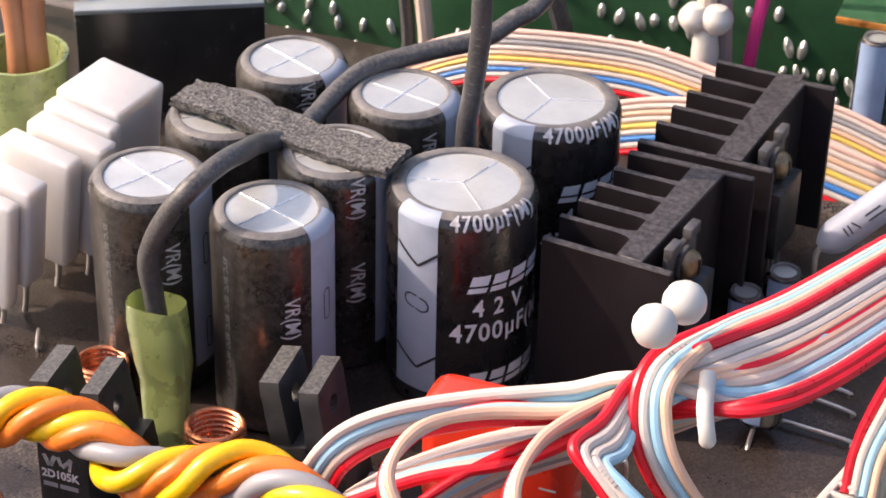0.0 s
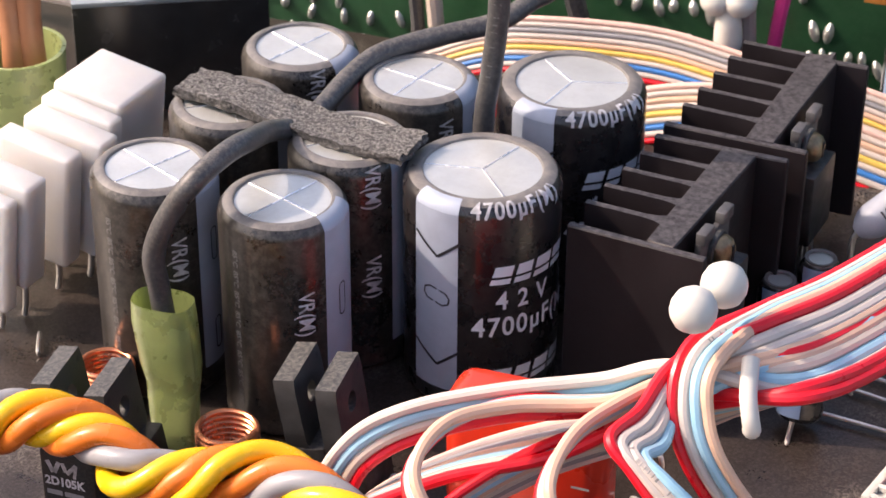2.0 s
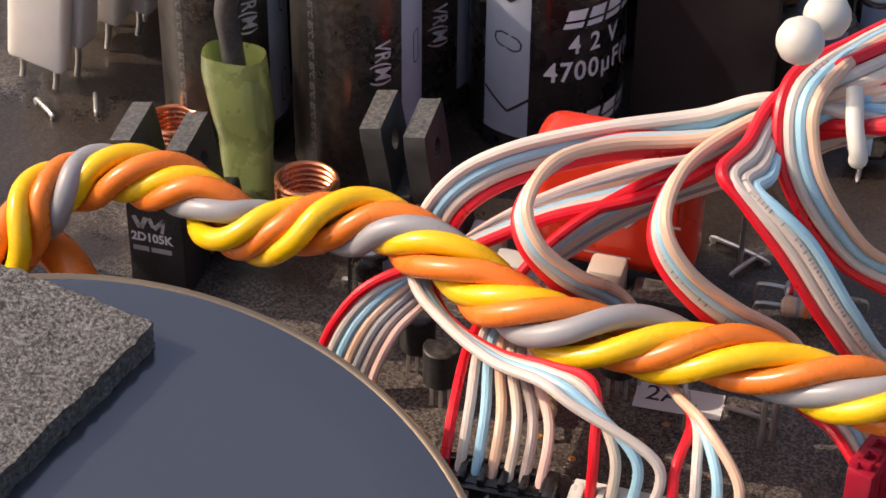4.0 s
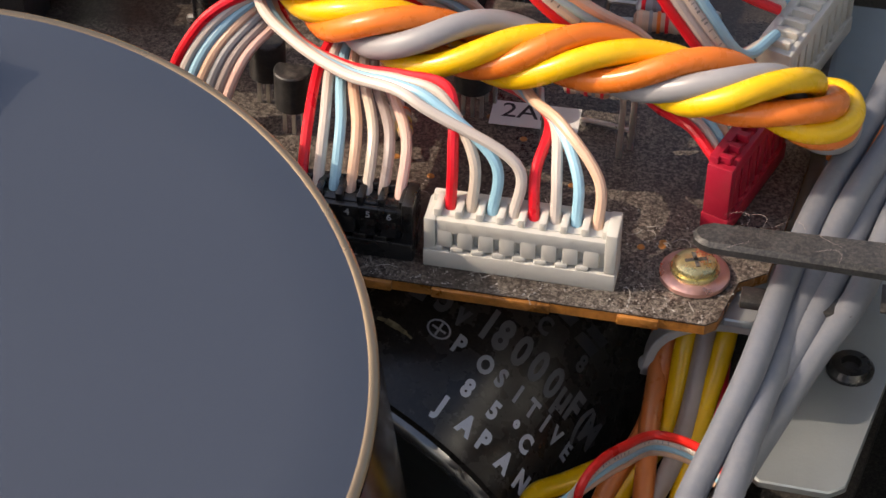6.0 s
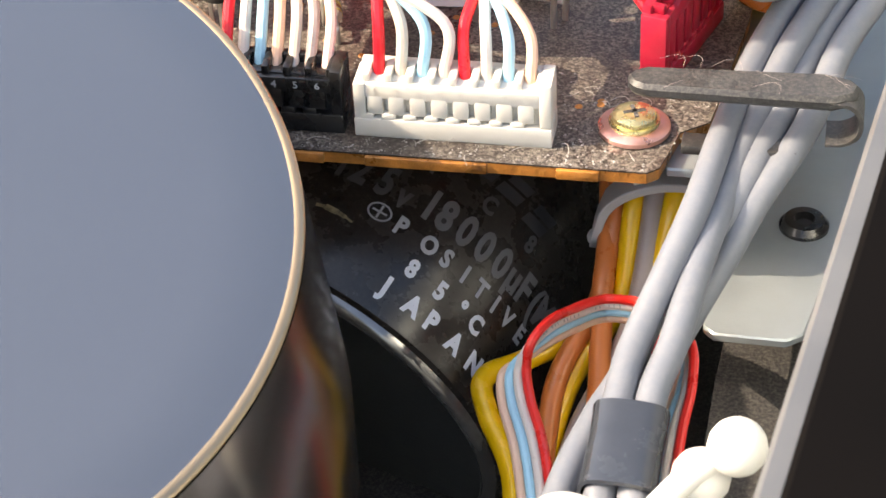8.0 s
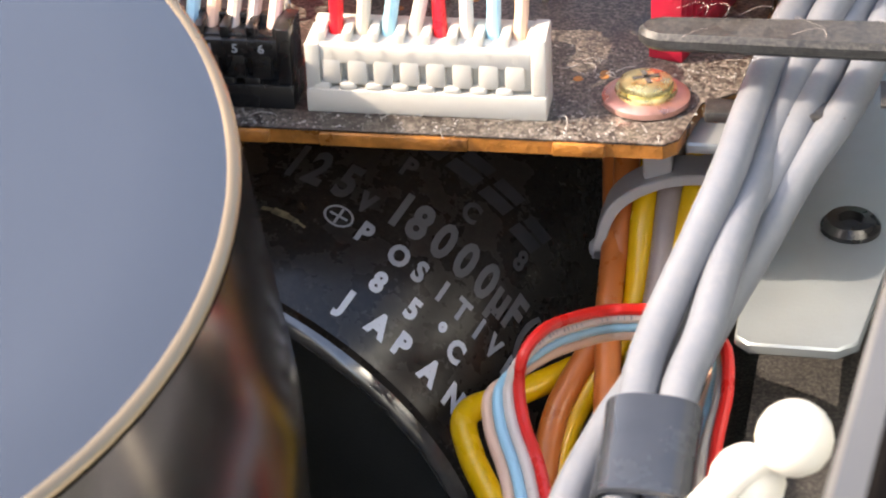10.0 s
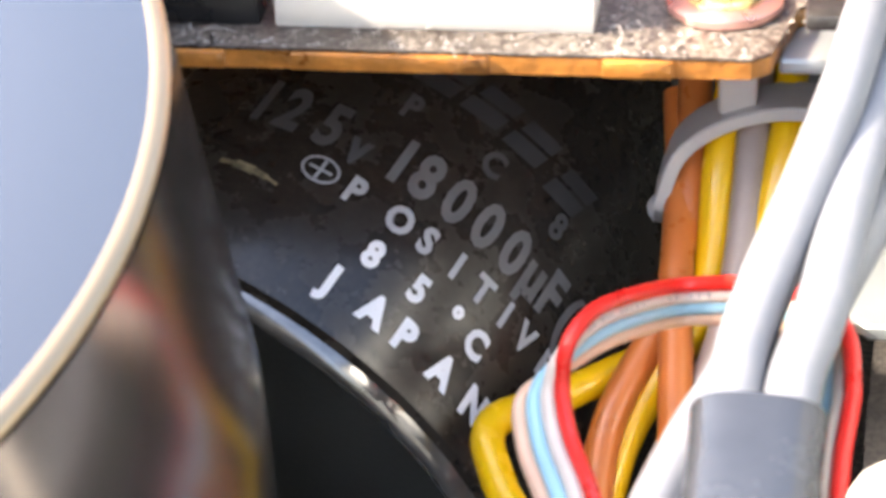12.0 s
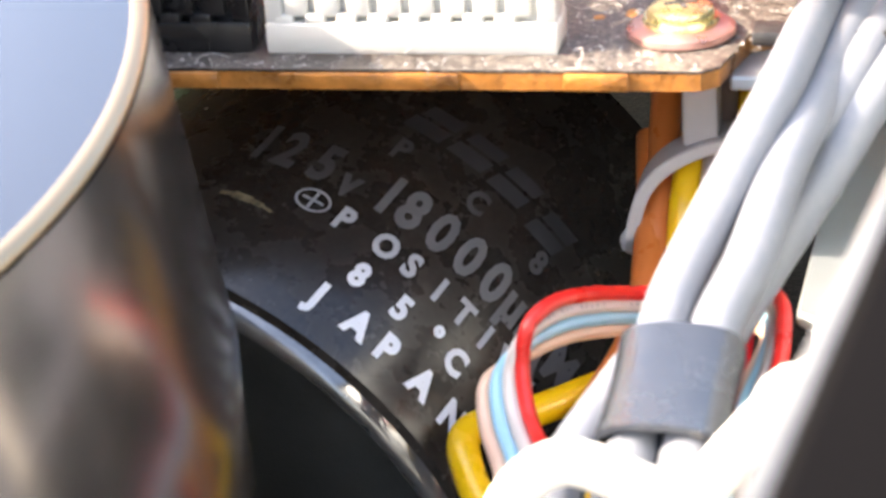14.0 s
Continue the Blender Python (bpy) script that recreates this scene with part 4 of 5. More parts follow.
def lie_place(s, a0, turn=0.0):
    c, d = math.cos(radians(turn)), math.sin(radians(turn))
    return lambda x, y: lie(s + y * c + x * d, radians(a0) + (x * c - y * d) / LR, LR + 0.012)


def on_can(text, s, angles, size, ink, xs, bold):
    for ch, a in zip(text, angles):
        half = {"I": 0.12, "1": 0.2, "°": 0.2, "(": 0.18, "J": 0.2}.get(ch, 0.33) * size * xs
        part("lettering", lettering(ch, size, lie_place(s, a - math.degrees(half / LR)), xs=xs, bold=bold), ink, lying, "white printed character")


on_can("JAPAN", 0.79, (31.7, 39, 45.3, 52.7, 59.9), 0.36, INK_WHITE, 0.8, 0.022)
on_can("85°C", 1.19, (34.5, 43.1, 49.7, 54.7), 0.34, INK_WHITE, 0.8, 0.018)
# From here on the print is white too; darker inks paint the board's shade.
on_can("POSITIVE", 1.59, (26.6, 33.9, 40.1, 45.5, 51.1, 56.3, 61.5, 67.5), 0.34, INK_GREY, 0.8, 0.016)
on_can("125", 2.03, (5.2, 11.2, 18.0), 0.6, INK_SHADED, 0.7, 0.024)
on_can("v", 1.97, (23.6,), 0.5, INK_SHADED, 0.7, 0.02)
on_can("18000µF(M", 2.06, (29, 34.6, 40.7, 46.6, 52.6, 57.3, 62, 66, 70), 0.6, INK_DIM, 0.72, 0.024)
on_can("PC8", 2.57, (26, 41, 56), 0.34, INK_SHADED, 0.8, 0.014)
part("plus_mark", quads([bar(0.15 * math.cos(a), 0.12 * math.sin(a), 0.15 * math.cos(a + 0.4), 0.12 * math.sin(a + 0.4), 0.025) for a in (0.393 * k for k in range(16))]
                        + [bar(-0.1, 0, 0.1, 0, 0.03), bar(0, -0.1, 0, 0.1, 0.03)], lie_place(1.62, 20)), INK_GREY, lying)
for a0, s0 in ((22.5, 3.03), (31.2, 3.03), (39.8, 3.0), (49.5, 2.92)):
    part("maker_mark", quads(block(0, -0.18, 0.36, -0.01, 0.05) + block(0.08, 0.03, 0.42, 0.18, 0.05), lie_place(s0, a0)), INK_DEEP_SHADE, lying, "white maker's mark, darkened for the board's shade")


# ---- connectors ----
def housing(loc, rz, n, mat, label, pitch=0.25, h=0.82, d=0.5, numerals=None, ink=None):
    """Wire-to-board housing; its front lower left corner is the origin."""
    t = thing("connector", loc, label, "connector", "wire connectors", rz)
    L = n * pitch + 0.3
    part("base", box((L, d, 0.25), (L / 2, d / 2, 0.125), 0.02), mat, t)
    part("back_wall", box((L - 0.1, 0.12, h - 0.25), (L / 2, d - 0.07, 0.25 + (h - 0.25) / 2), 0.02), mat, t)
    part("core", box((L - 0.26, d - 0.25, h - 0.34), (L / 2, 0.11 + (d - 0.25) / 2, 0.25 + (h - 0.34) / 2), 0.01), mat, t)
    for x, hh in ((0.075, h - 0.1), (L - 0.075, h + 0.02)):
        part("end_wall", box((0.14, d - 0.03, hh - 0.25), (x, d / 2, 0.25 + (hh - 0.25) / 2), 0.02), mat, t)
    part("band", box((L - 0.28, 0.19, 0.2), (L / 2, 0.125, h - 0.21), 0.025), mat, t)
    for k in range(n + 1):
        part("divider", box((0.09, d - 0.14, 0.12), (0.15 + pitch * k, d / 2 + 0.02, h - 0.06), 0.02), mat, t)
    for k in range(n):
        x = 0.15 + pitch * (k + 0.5)
        part("latch", box((pitch * 0.74, 0.1, h - 0.56), (x - pitch * 0.1, 0.078, 0.3 + (h - 0.56) / 2), 0.015), mat, t)
        part("tooth", box((pitch * 0.66, 0.1, 0.1), (x - pitch * 0.5, 0.062, 0.27), 0.03), mat, t)
        if numerals and k < len(numerals):
            part("numeral", lettering(numerals[k], 0.13, lambda u, v, x=x: Vector((x - 0.05 + u, 0.024, h - 0.2 + v)), bold=0.003), INK_GREY if ink is None else ink, t)
    return t


housing((0, 0, 0), 0, 8, WHITE_NYLON, "white nylon eight-way wire connector on the board edge", numerals="12345678", ink=WHITE_NYLON)
housing((-1.7, 0.02, 0), 0, 5, GLOSS_BLACK, "black six-way wire connector with moulded numerals", pitch=0.255, numerals="23456")
housing((3.48, 1.28, 0), 72, 6, RED_PLASTIC, "red wire connector near the board's edge", h=1.1, d=0.36)
housing((3.95, 3.75, 0), 72, 8, WHITE_NYLON, "white wire connector with red, white and blue wires", h=1.1)
housing((4.2, 6.3, 0), 75, 8, WHITE_NYLON, "white wire connector with red, white and blue wires", h=1.1)

# ---- screw, clamp, bracket ----
scr = thing("board_screw", (3.19, 0.5, 0), "pinkish washer and yellow passivated screw", "screw")
part("washer", lathe([(0.15, 0.02), (0.4, 0.0), (0.425, 0.02), (0.42, 0.07), (0.36, 0.1), (0.12, 0.11)], 40), WASHER, scr, "pinkish plated washer")
part("spring_washer", lathe([(0.12, 0.1), (0.29, 0.1), (0.3, 0.13), (0.29, 0.16), (0.12, 0.16)], 32), BRASS_SCREW, scr)
head_ob = part("head", lathe([(0.26, 0.16), (0.265, 0.18), (0.25, 0.22), (0.18, 0.25), (0.1, 0.258), (0, 0.258)], 32), BRASS_SCREW, scr)
for a in (20, 110):
    part("recess", box((0.26, 0.05, 0.02), (0, 0, 0.255), 0, rz=a), DARK_MOULD, head_ob)
br = thing("chassis_bracket", (0, 0, 0), "bare zinc-plated bracket beside the board", "bracket")
part("plate", prism([(4.15, -0.95), (4.28, -1.08), (5.1, -1.1), (5.3, -0.95), (6.3, 4.2), (6.9, 9), (4.4, 9), (4.35, 3)], -1.77, -1.65, 0.02), ZINC, br)
part("tab", prism([(3.6, 0.0), (3.95, 0.0), (4.25, 0.5), (4.5, 1.4), (4.4, 9), (3.9, 9)], -0.28, -0.165, 0.02), ZINC, br)
part("web", prism([(4.0, 0.1), (4.1, 0.05), (4.4, 1.2), (4.55, 3), (4.5, 9), (4.4, 9), (4.45, 3)], -1.65, -0.165, 0.01), ZINC, br)
bs = thing("black_screw", (5.2, 1.05, -1.65), "black socket screw on the bracket", "screw")
part("head", lathe([(0.3, 0.0), (0.3, 0.05), (0.24, 0.12), (0.13, 0.13), (0.11, 0.04), (0, 0.04)], 32), GLOSS_BLACK, bs)
part("socket", lathe([(0.1, 0.045), (0.0, 0.045)], 6), INK_BLACK, bs)
clampob = thing("cable_clamp", (3.12, 0.22, 0.78), "dusty black nylon strap clamp over grey cables", "clamp")
strap = [(0.0, -0.02), (0.07, -0.17), (0.22, -0.24), (2.3, -0.28), (2.55, -0.15), (2.6, 0.05), (2.5, 0.18), (2.2, 0.22), (0.22, 0.2), (0.07, 0.13)]
part("strap", prism(strap, -0.0, 0.18, 0.05), DUSTY_STRAP, clampob, "dusty grey-black strap")
curl = bmesh.new()
loop = spline([(2.28, 0, 0.1), (2.5, 0, 0.08), (2.62, 0, -0.08), (2.6, 0, -0.3), (2.45, 0, -0.42), (2.25, 0, -0.44)])
rows = [[curl.verts.new((q[0] + e * nx, y, q[2] + e * nz)) for y in (-0.28, 0.2) for e in (-0.06, 0.06)] for q, nx, nz in ((q, (q[0] - 2.2), (q[2] + 0.2)) for q in loop)]
for p, q in zip(rows, rows[1:]):
    for a, b2 in ((0, 1), (1, 3), (3, 2), (2, 0)):
        curl.faces.new((p[a], p[b2], q[b2], q[a]))
curl.faces.new([rows[0][k] for k in (0, 1, 3, 2)])
curl.faces.new([rows[-1][k] for k in (0, 1, 3, 2)])
part("curl", curl, DUSTY_STRAP, clampob, "turned-under strap end with brown dust")
part("lower_arm", box((1.3, 0.3, 0.12), (1.3, -0.15, -0.62), 0.03), BLACK_PLASTIC, clampob)
random.seed(3)
for k in range(9):
    x, y, a = random.uniform(0.3, 2.4), random.choice((-0.24, 0.18, 0.2)), random.uniform(0, 6.3)
    pts = [(x + 0.12 * q * math.cos(a + 0.5 * q), y + 0.07 * q * math.sin(a + 0.5 * q), 0.18 + 0.035 * q * (3 - q)) for q in range(4)]
    part("lint_hair", tube(spline(pts, 6), 0.0014, 5), WIRE["mauve"], clampob, "stray lint hair")

# ---- grey cables ----
grey_base = thing("grey_cable_bundle", (0, 0, 0), "bundle of grey sheathed cables", "cable")
for pts in ([(5.62, 6.00, 0.75), (5.10, 3.60, 0.59), (4.53, 1.60, 0.44), (4.22, 0.10, 0.26), (4.04, -1.00, 0.13), (3.84, -1.80, -0.08), (3.54, -2.80, -0.45), (3.46, -3.50, -0.56), (3.41, -4.80, -0.72), (3.38, -5.2, -1.05), (3.3, -6.00, -1.5)],
            [(6.14, 6.00, 0.80), (5.53, 3.60, 0.64), (4.90, 1.70, 0.47), (4.49, 0.20, 0.14), (4.31, -0.60, -0.03), (4.11, -1.80, -0.16), (3.95, -2.80, -0.40), (3.80, -3.50, -0.54), (3.75, -4.80, -0.7), (3.72, -5.2, -1.05), (3.65, -6.00, -1.5)],
            [(6.60, 6.00, 0.60), (6.00, 3.40, 0.50), (5.48, 1.90, 0.36), (5.15, 0.45, 0.21), (4.69, -0.50, -0.11), (4.37, -1.20, -0.44), (3.94, -2.20, -0.83), (3.6, -3.50, -1.0), (3.3, -4.60, -1.15), (3.1, -6.00, -1.6)],
            [(6.29, 6.00, 0.50), (5.66, 3.60, 0.45), (5.11, 1.80, 0.29), (4.71, 0.20, 0.13), (4.34, -0.80, -0.17), (3.74, -1.80, -0.56), (3.45, -2.80, -0.85), (3.2, -3.50, -0.95), (2.95, -4.60, -1.05), (2.8, -6.00, -1.5)]):
    part("cable", tube(spline(pts), 0.168, 16), WIRE["sheath"], grey_base)
shrink = bmesh.new()
rows = []
for k, (x, y, z, w, d) in enumerate(((3.61, -3.73, -0.58, 0.36, 0.2), (3.61, -3.74, -0.58, 0.4, 0.235), (3.61, -3.87, -0.6, 0.395, 0.23), (3.6, -4.17, -0.63, 0.385, 0.225), (3.59, -4.57, -0.665, 0.39, 0.225), (3.58, -4.82, -0.685, 0.395, 0.235), (3.58, -4.85, -0.69, 0.4, 0.24), (3.58, -4.86, -0.69, 0.36, 0.2))):
    rows.append([shrink.verts.new((x + w * math.copysign(abs(math.cos(a)) ** 0.8, math.cos(a)), y + 0.03 * math.cos(2 * a + 0.5), z + d * math.copysign(abs(math.sin(a)) ** 0.8, math.sin(a)))) for a in (2 * math.pi * q / 32 for q in range(32))])
for p, q in zip(rows, rows[1:]):
    for k in range(32):
        shrink.faces.new((p[k], p[(k + 1) % 32], q[(k + 1) % 32], q[k]))
part("heat_shrink", shrink, HEATSHRINK, grey_base, "dark heat-shrink sleeve")

solo("red_sleeved_lead", tube(spline([(-9.2, 3.2, 0.5), (-8.3, 2.95, 0.85), (-7.6, 2.65, 0.85), (-7.1, 2.3, 0.5), (-7.0, 2.15, 0.0)]), 0.28, 14), WIRE["orange"], "thick orange-red sleeved lead beside the film capacitor", "cable")

# ---- twisted cable ----
TW = [(-8.7, 2.0, 0.3), (-8.1, 2.1, 1.1), (-7.75, 2.6, 1.75), (-7.3, 3.05, 1.95), (-6.6, 3.2, 2.0), (-5.8, 3.15, 1.9), (-5.1, 2.8, 1.72), (-4.5, 2.8, 1.85), (-3.9, 2.95, 2.0), (-3.2, 3.0, 2.1), (-2.48, 2.74, 2.1), (-1.68, 2.32, 1.98),
      (-0.5, 1.85, 1.9), (0.9, 1.9, 1.92), (2.3, 1.83, 1.92), (3.3, 1.7, 1.9), (4.0, 1.75, 1.8), (4.4, 2.0, 1.5), (4.5, 2.5, 1.1), (4.45, 3.2, 0.6), (4.6, 4.2, -0.3), (4.9, 5.2, -1.2)]
core = spline(TW, 16)
twist = thing("twisted_cable", TW[0], "twisted cable of yellow, orange and grey wires", "cable")
# lengths along the cable at which the grey strand comes to the front
LAY = [-2.3, 0.0, 2.3, 4.6, 7.15, 10.1, 13.4, 16.7, 20.0]
for idx, colour in enumerate(("grey", "yellow", "orange", "yellow", "orange")):
    line, run = [], 0.0
    for i, q in enumerate(core):
        if i:
            run += np.linalg.norm(core[i] - core[i - 1])
        d = Vector(core[min(i + 1, len(core) - 1)] - core[max(i - 1, 0)]).normalized()
        s = d.cross(Vector((0, 0, 1))).normalized()
        u = s.cross(d)
        turns = sum(np.interp(run + w, LAY, range(len(LAY))) for w in (-0.5, -0.25, 0, 0.25, 0.5)) / 5
        a = math.pi / 4 - 2 * math.pi * (turns - idx / 5) + 0.22 * math.sin(run * 1.1 + idx * 1.7)
        rad = 0.27 + 0.05 * math.sin(run * 1.3 + idx * 2.1)
        line.append(Vector(q) - Vector(TW[0]) + rad * (math.cos(a) * u + math.sin(a) * s))
    part("wire", tube(line, 0.155, 14), WIRE[colour], twist, colour + " wire")

# ---- flat cables from the tied bundle ----
R1 = 0.089
FLAT = "flat cable of red, white, blue and peach wires"
LEFT = (-1, 0, 0.05)


def flat(rows, colours, label=FLAT, ends=None, marks=None):
    return ribbon("flat_cable", [r[0] for r in rows], [r[1] for r in rows], colours, R1, label, ends=ends, group="flat cables", marks=marks, thin=0.068)


SLANT = (0, 0.6, -0.7)
EDGE, LEAN, SLOPE = (-0.15, 0.8, -0.45), (0, 0.15, -0.9), (-0.1, 0.45, -0.85)


ACROSS, INTO, TIPPED = (0.554, -0.664, -0.503), (-0.26, 0.77, -0.55), (-0.3, 0.9, -0.3)
TURNED = tuple(-v for v in ACROSS)


def strand(down, lie):
    """The stretch of a flat cable in the tied bundle: so far down the bundle's face, its wires across that face or going into it."""
    side = np.array(lie) / np.linalg.norm(lie)
    sunk = side * {INTO: 0.25, TIPPED: 0.36}.get(lie, 0.0)
    return [(tuple(np.array(p) + np.array(ACROSS) * down * k + sunk), tuple(side))
            for p, k in (((5.0, 11.4, 3.9), 0.72), ((4.6, 10.2, 4.08), 0.72), ((3.97, 8.8, 4.2), 0.74), ((3.0, 6.8, 4.3), 0.78), ((2.3, 5.6, 4.35), 0.7))]


flat([*strand(0.3, TIPPED), ((1.8, 4.7, 4.1), (-0.7, 0.6, 0.1)), ((1.8, 4.2, 3.6), LEFT), ((2.1, 4.0, 2.95), (-0.9, -0.2, -0.4)), ((2.69, 4.1, 2.12), (-0.7, -0.2, -0.6)),
      ((3.3, 4.4, 1.6), (-0.3, -0.8, -0.4)), ((3.75, 4.65, 1.2), (-0.3, -0.9, 0))], ["peach", "blue", "white", "red"], marks=(2, 2, 5, (0.15, -0.75, 0.6)))
flat([*strand(0.7, TURNED), ((1.6, 4.55, 3.75), (-0.3, 0.4, 0.7)), ((1.42, 3.8, 3.52), (-0.6, 0.3, 0.5)), ((1.28, 3.2, 3.6), (-0.9, 0.0, 0.35)), ((1.62, 3.0, 3.4), LEFT), ((2.1, 2.9, 2.95), (-0.9, -0.2, -0.4)),
      ((2.7, 2.85, 2.1), (-0.9, -0.3, -0.3)), ((3.2, 3.0, 1.4), (-0.8, -0.6, 0)), ((3.6, 3.9, 1.1), (-0.5, -0.8, 0))], ["blue", "white", "white", "red"], "flat cable of red, white and blue wires", marks=(1, 7, 12, (0.15, -0.75, 0.6)))
flat([*strand(0.93, INTO), ((1.55, 4.75, 3.6), SLANT), ((0.96, 4.2, 3.45), (-0.1, 0.5, -0.7)), ((0.56, 3.4, 3.45), (-0.15, 0.65, -0.6)), ((0.48, 2.5, 3.3), (-0.4, 0.7, -0.6)), ((0.75, 2.25, 2.85), (-0.8, 0.45, -0.4)),
      ((1.32, 2.35, 2.25), (-0.9, -0.1, -0.45)), ((2.05, 2.65, 1.6), (-0.6, -0.5, -0.6)), ((2.5, 2.35, 1.25), (-0.6, -0.6, -0.5)), ((3.0, 1.95, 1.2), (-0.5, -0.8, 0)), ((3.32, 1.7, 0.95), (-0.3, -0.9, 0))], ["peach", "blue", "white", "red"], marks=(2, 8, 12, (0.1, -0.75, 0.6)))
PINS = [(0.275 + 0.25 * k, 0.26, 0.68) for k in range(8)]
flat([*strand(1.1, INTO), ((1.5, 4.85, 3.5), SLANT), ((0.64, 4.5, 3.25), EDGE), ((-0.4, 3.9, 3.35), EDGE), ((-0.98, 3.1, 3.45), (-0.15, 0.65, -0.6)), ((-1.2, 2.5, 3.2), (-0.35, 0.7, -0.6)), ((-1.02, 2.2, 2.85), (-0.7, 0.55, -0.45)),
      ((-0.6, 2.3, 2.35), (-0.9, 0.1, -0.5)), ((-0.1, 2.75, 1.7), (-0.6, -0.4, -0.6)), ((0.4, 2.5, 1.25), (-0.6, -0.4, -0.6)), ((0.9, 1.85, 1.3), (-0.3, 0.7, -0.5)), ((1.35, 1.2, 1.45), (-0.4, 0.6, -0.4))], ["peach", "blue", "white", "red"], FLAT,
     ends=[[(PINS[i][0] - 0.05, 0.55, 1.2), PINS[i]] for i in (7, 6, 5, 4)])
flat([*strand(1.36, TURNED), ((1.47, 4.95, 3.7), (0, 0.8, -0.5)), ((0.53, 4.7, 3.2), LEAN), ((-0.63, 4.3, 3.03), LEAN), ((-1.68, 3.85, 2.78), (0.1, 0.0, -0.85)), ((-2.3, 3.55, 2.4), (0.4, -0.1, -0.8)), ((-2.6, 3.3, 1.85), (0.5, 0.1, -0.3)),
      ((-2.55, 2.7, 1.6), (0.2, 0.8, -0.3)), ((-2.0, 2.0, 1.55), EDGE), ((-1.2, 1.35, 1.7), (-0.05, 0.8, -0.35)), ((-0.5, 1.02, 1.88), (0.05, 0.85, -0.15)), ((0.02, 0.8, 1.86), (0.3, 0.7, 0.15))], ["white", "blue", "cream", "red"], FLAT,
     ends=[[(PINS[i][0] - 0.02, 0.46, 1.35), PINS[i]] for i in (3, 2, 1, 0)])
flat([*strand(1.82, INTO), ((1.66, 5.0, 3.05), SLANT), ((0.18, 4.5, 2.54), (-0.1, 0.9, -0.2)), ((-1.15, 3.95, 2.17), (-0.1, 0.9, -0.25)), ((-2.16, 3.3, 1.75), EDGE), ((-2.72, 2.6, 1.5), (0.8, 0.4, -0.3)), ((-3.12, 2.2, 1.1), (1, 0.1, -0.1)), ((-3.35, 1.95, 0.5), (1, 0, 0)), ((-3.4, 1.85, 0.0), (1, 0, 0))],
     ["red", "white", "blue", "peach", "grey", "mauve", "rose"], "flat cable of mixed colours")
flat([*strand(1.66, INTO), ((1.67, 5.0, 2.9), SLANT), ((0.1, 4.4, 2.33), SLOPE), ((-0.92, 3.55, 1.87), SLOPE), ((-1.22, 2.9, 1.6), (0.5, 0.7, -0.2)), ((-1.3, 2.0, 1.35), (1, 0, 0))],
     ["red", "white", "blue", "peach", "cream", "mauve", "rose"], "flat cable of mixed colours", ends=[[(-1.6 + 0.2 * k, 0.9, 1.2), (-1.55 + 0.2 * k, 0.3, 0.68)] for k in range(7)])
flat([((4.9, 11.5, 2.0), (-0.7, -0.6, 0)), ((4.7, 10.0, 1.7), (-0.9, -0.2, 0)), ((4.45, 8.6, 1.5), LEFT), ((4.29, 7.6, 1.3), LEFT), ((4.3, 6.9, 1.0), LEFT)], ["peach", "blue", "white", "red"])

tie = thing("cable_tie", (1.95, 5.0, 4.4), "white nylon cable tie with two round beads", "cable tie", "cable ties")
for dx, dy, dz in ((-0.05, 0.2, 0.45), (-0.28, -0.42, 0.42)):
    part("bead", lathe([(0, -0.3), (0.12, -0.28), (0.23, -0.2), (0.29, -0.08), (0.3, 0), (0.29, 0.08), (0.23, 0.2), (0.12, 0.28), (0, 0.3)], 24), WHITE_NYLON, tie, loc=(dx, dy, dz))
part("strap", tube(spline([(0.44, -0.2, -0.3), (0.52, -0.62, -0.5), (0.6, -0.8, -0.7), (0.64, -0.82, -0.87), (0.62, -0.75, -0.94)]), 0.115, 12), WHITE_NYLON, tie)

# thick black leads
for pts in ([(-6.22, 6.05, 1.2), (-6.34, 6.15, 1.8), (-6.4, 6.15, 2.35), (-6.42, 6.1, 2.94), (-6.2, 6.15, 3.56), (-5.83, 6.3, 4.14), (-5.56, 6.9, 4.35), (-5.51, 7.6, 4.19), (-5.66, 8.5, 3.8), (-5.52, 9.3, 3.5), (-5.46, 10.07, 3.42), (-5.33, 10.93, 3.55), (-5.1, 11.6, 3.65), (-4.48, 12.32, 3.7), (-3.63, 13.0, 3.8), (-3.22, 13.53, 4.0), (-2.89, 14.02, 4.2), (-2.4, 15.5, 5.2)],
            [(-3.1, 10.6, 0.0), (-3.04, 10.6, 3.15), (-2.93, 10.6, 4.2), (-2.83, 10.6, 5.2), (-2.8, 10.6, 6.2), (-2.6, 10.6, 9)]):
    lead = thing("black_lead", pts[0], "thick black insulated lead with worn print", "cable", "black leads")
    run = [q - np.array(pts[0]) for q in spline(pts, 8)]
    part("insulation", tube(run, 0.165, 14), WIRE["black"], lead)
    marks_along(run[3 * len(run) // 8:3 * len(run) // 4], 0.165, lead, (0.1, -0.6, 0.75), 8, INK_DIM, 0.6)

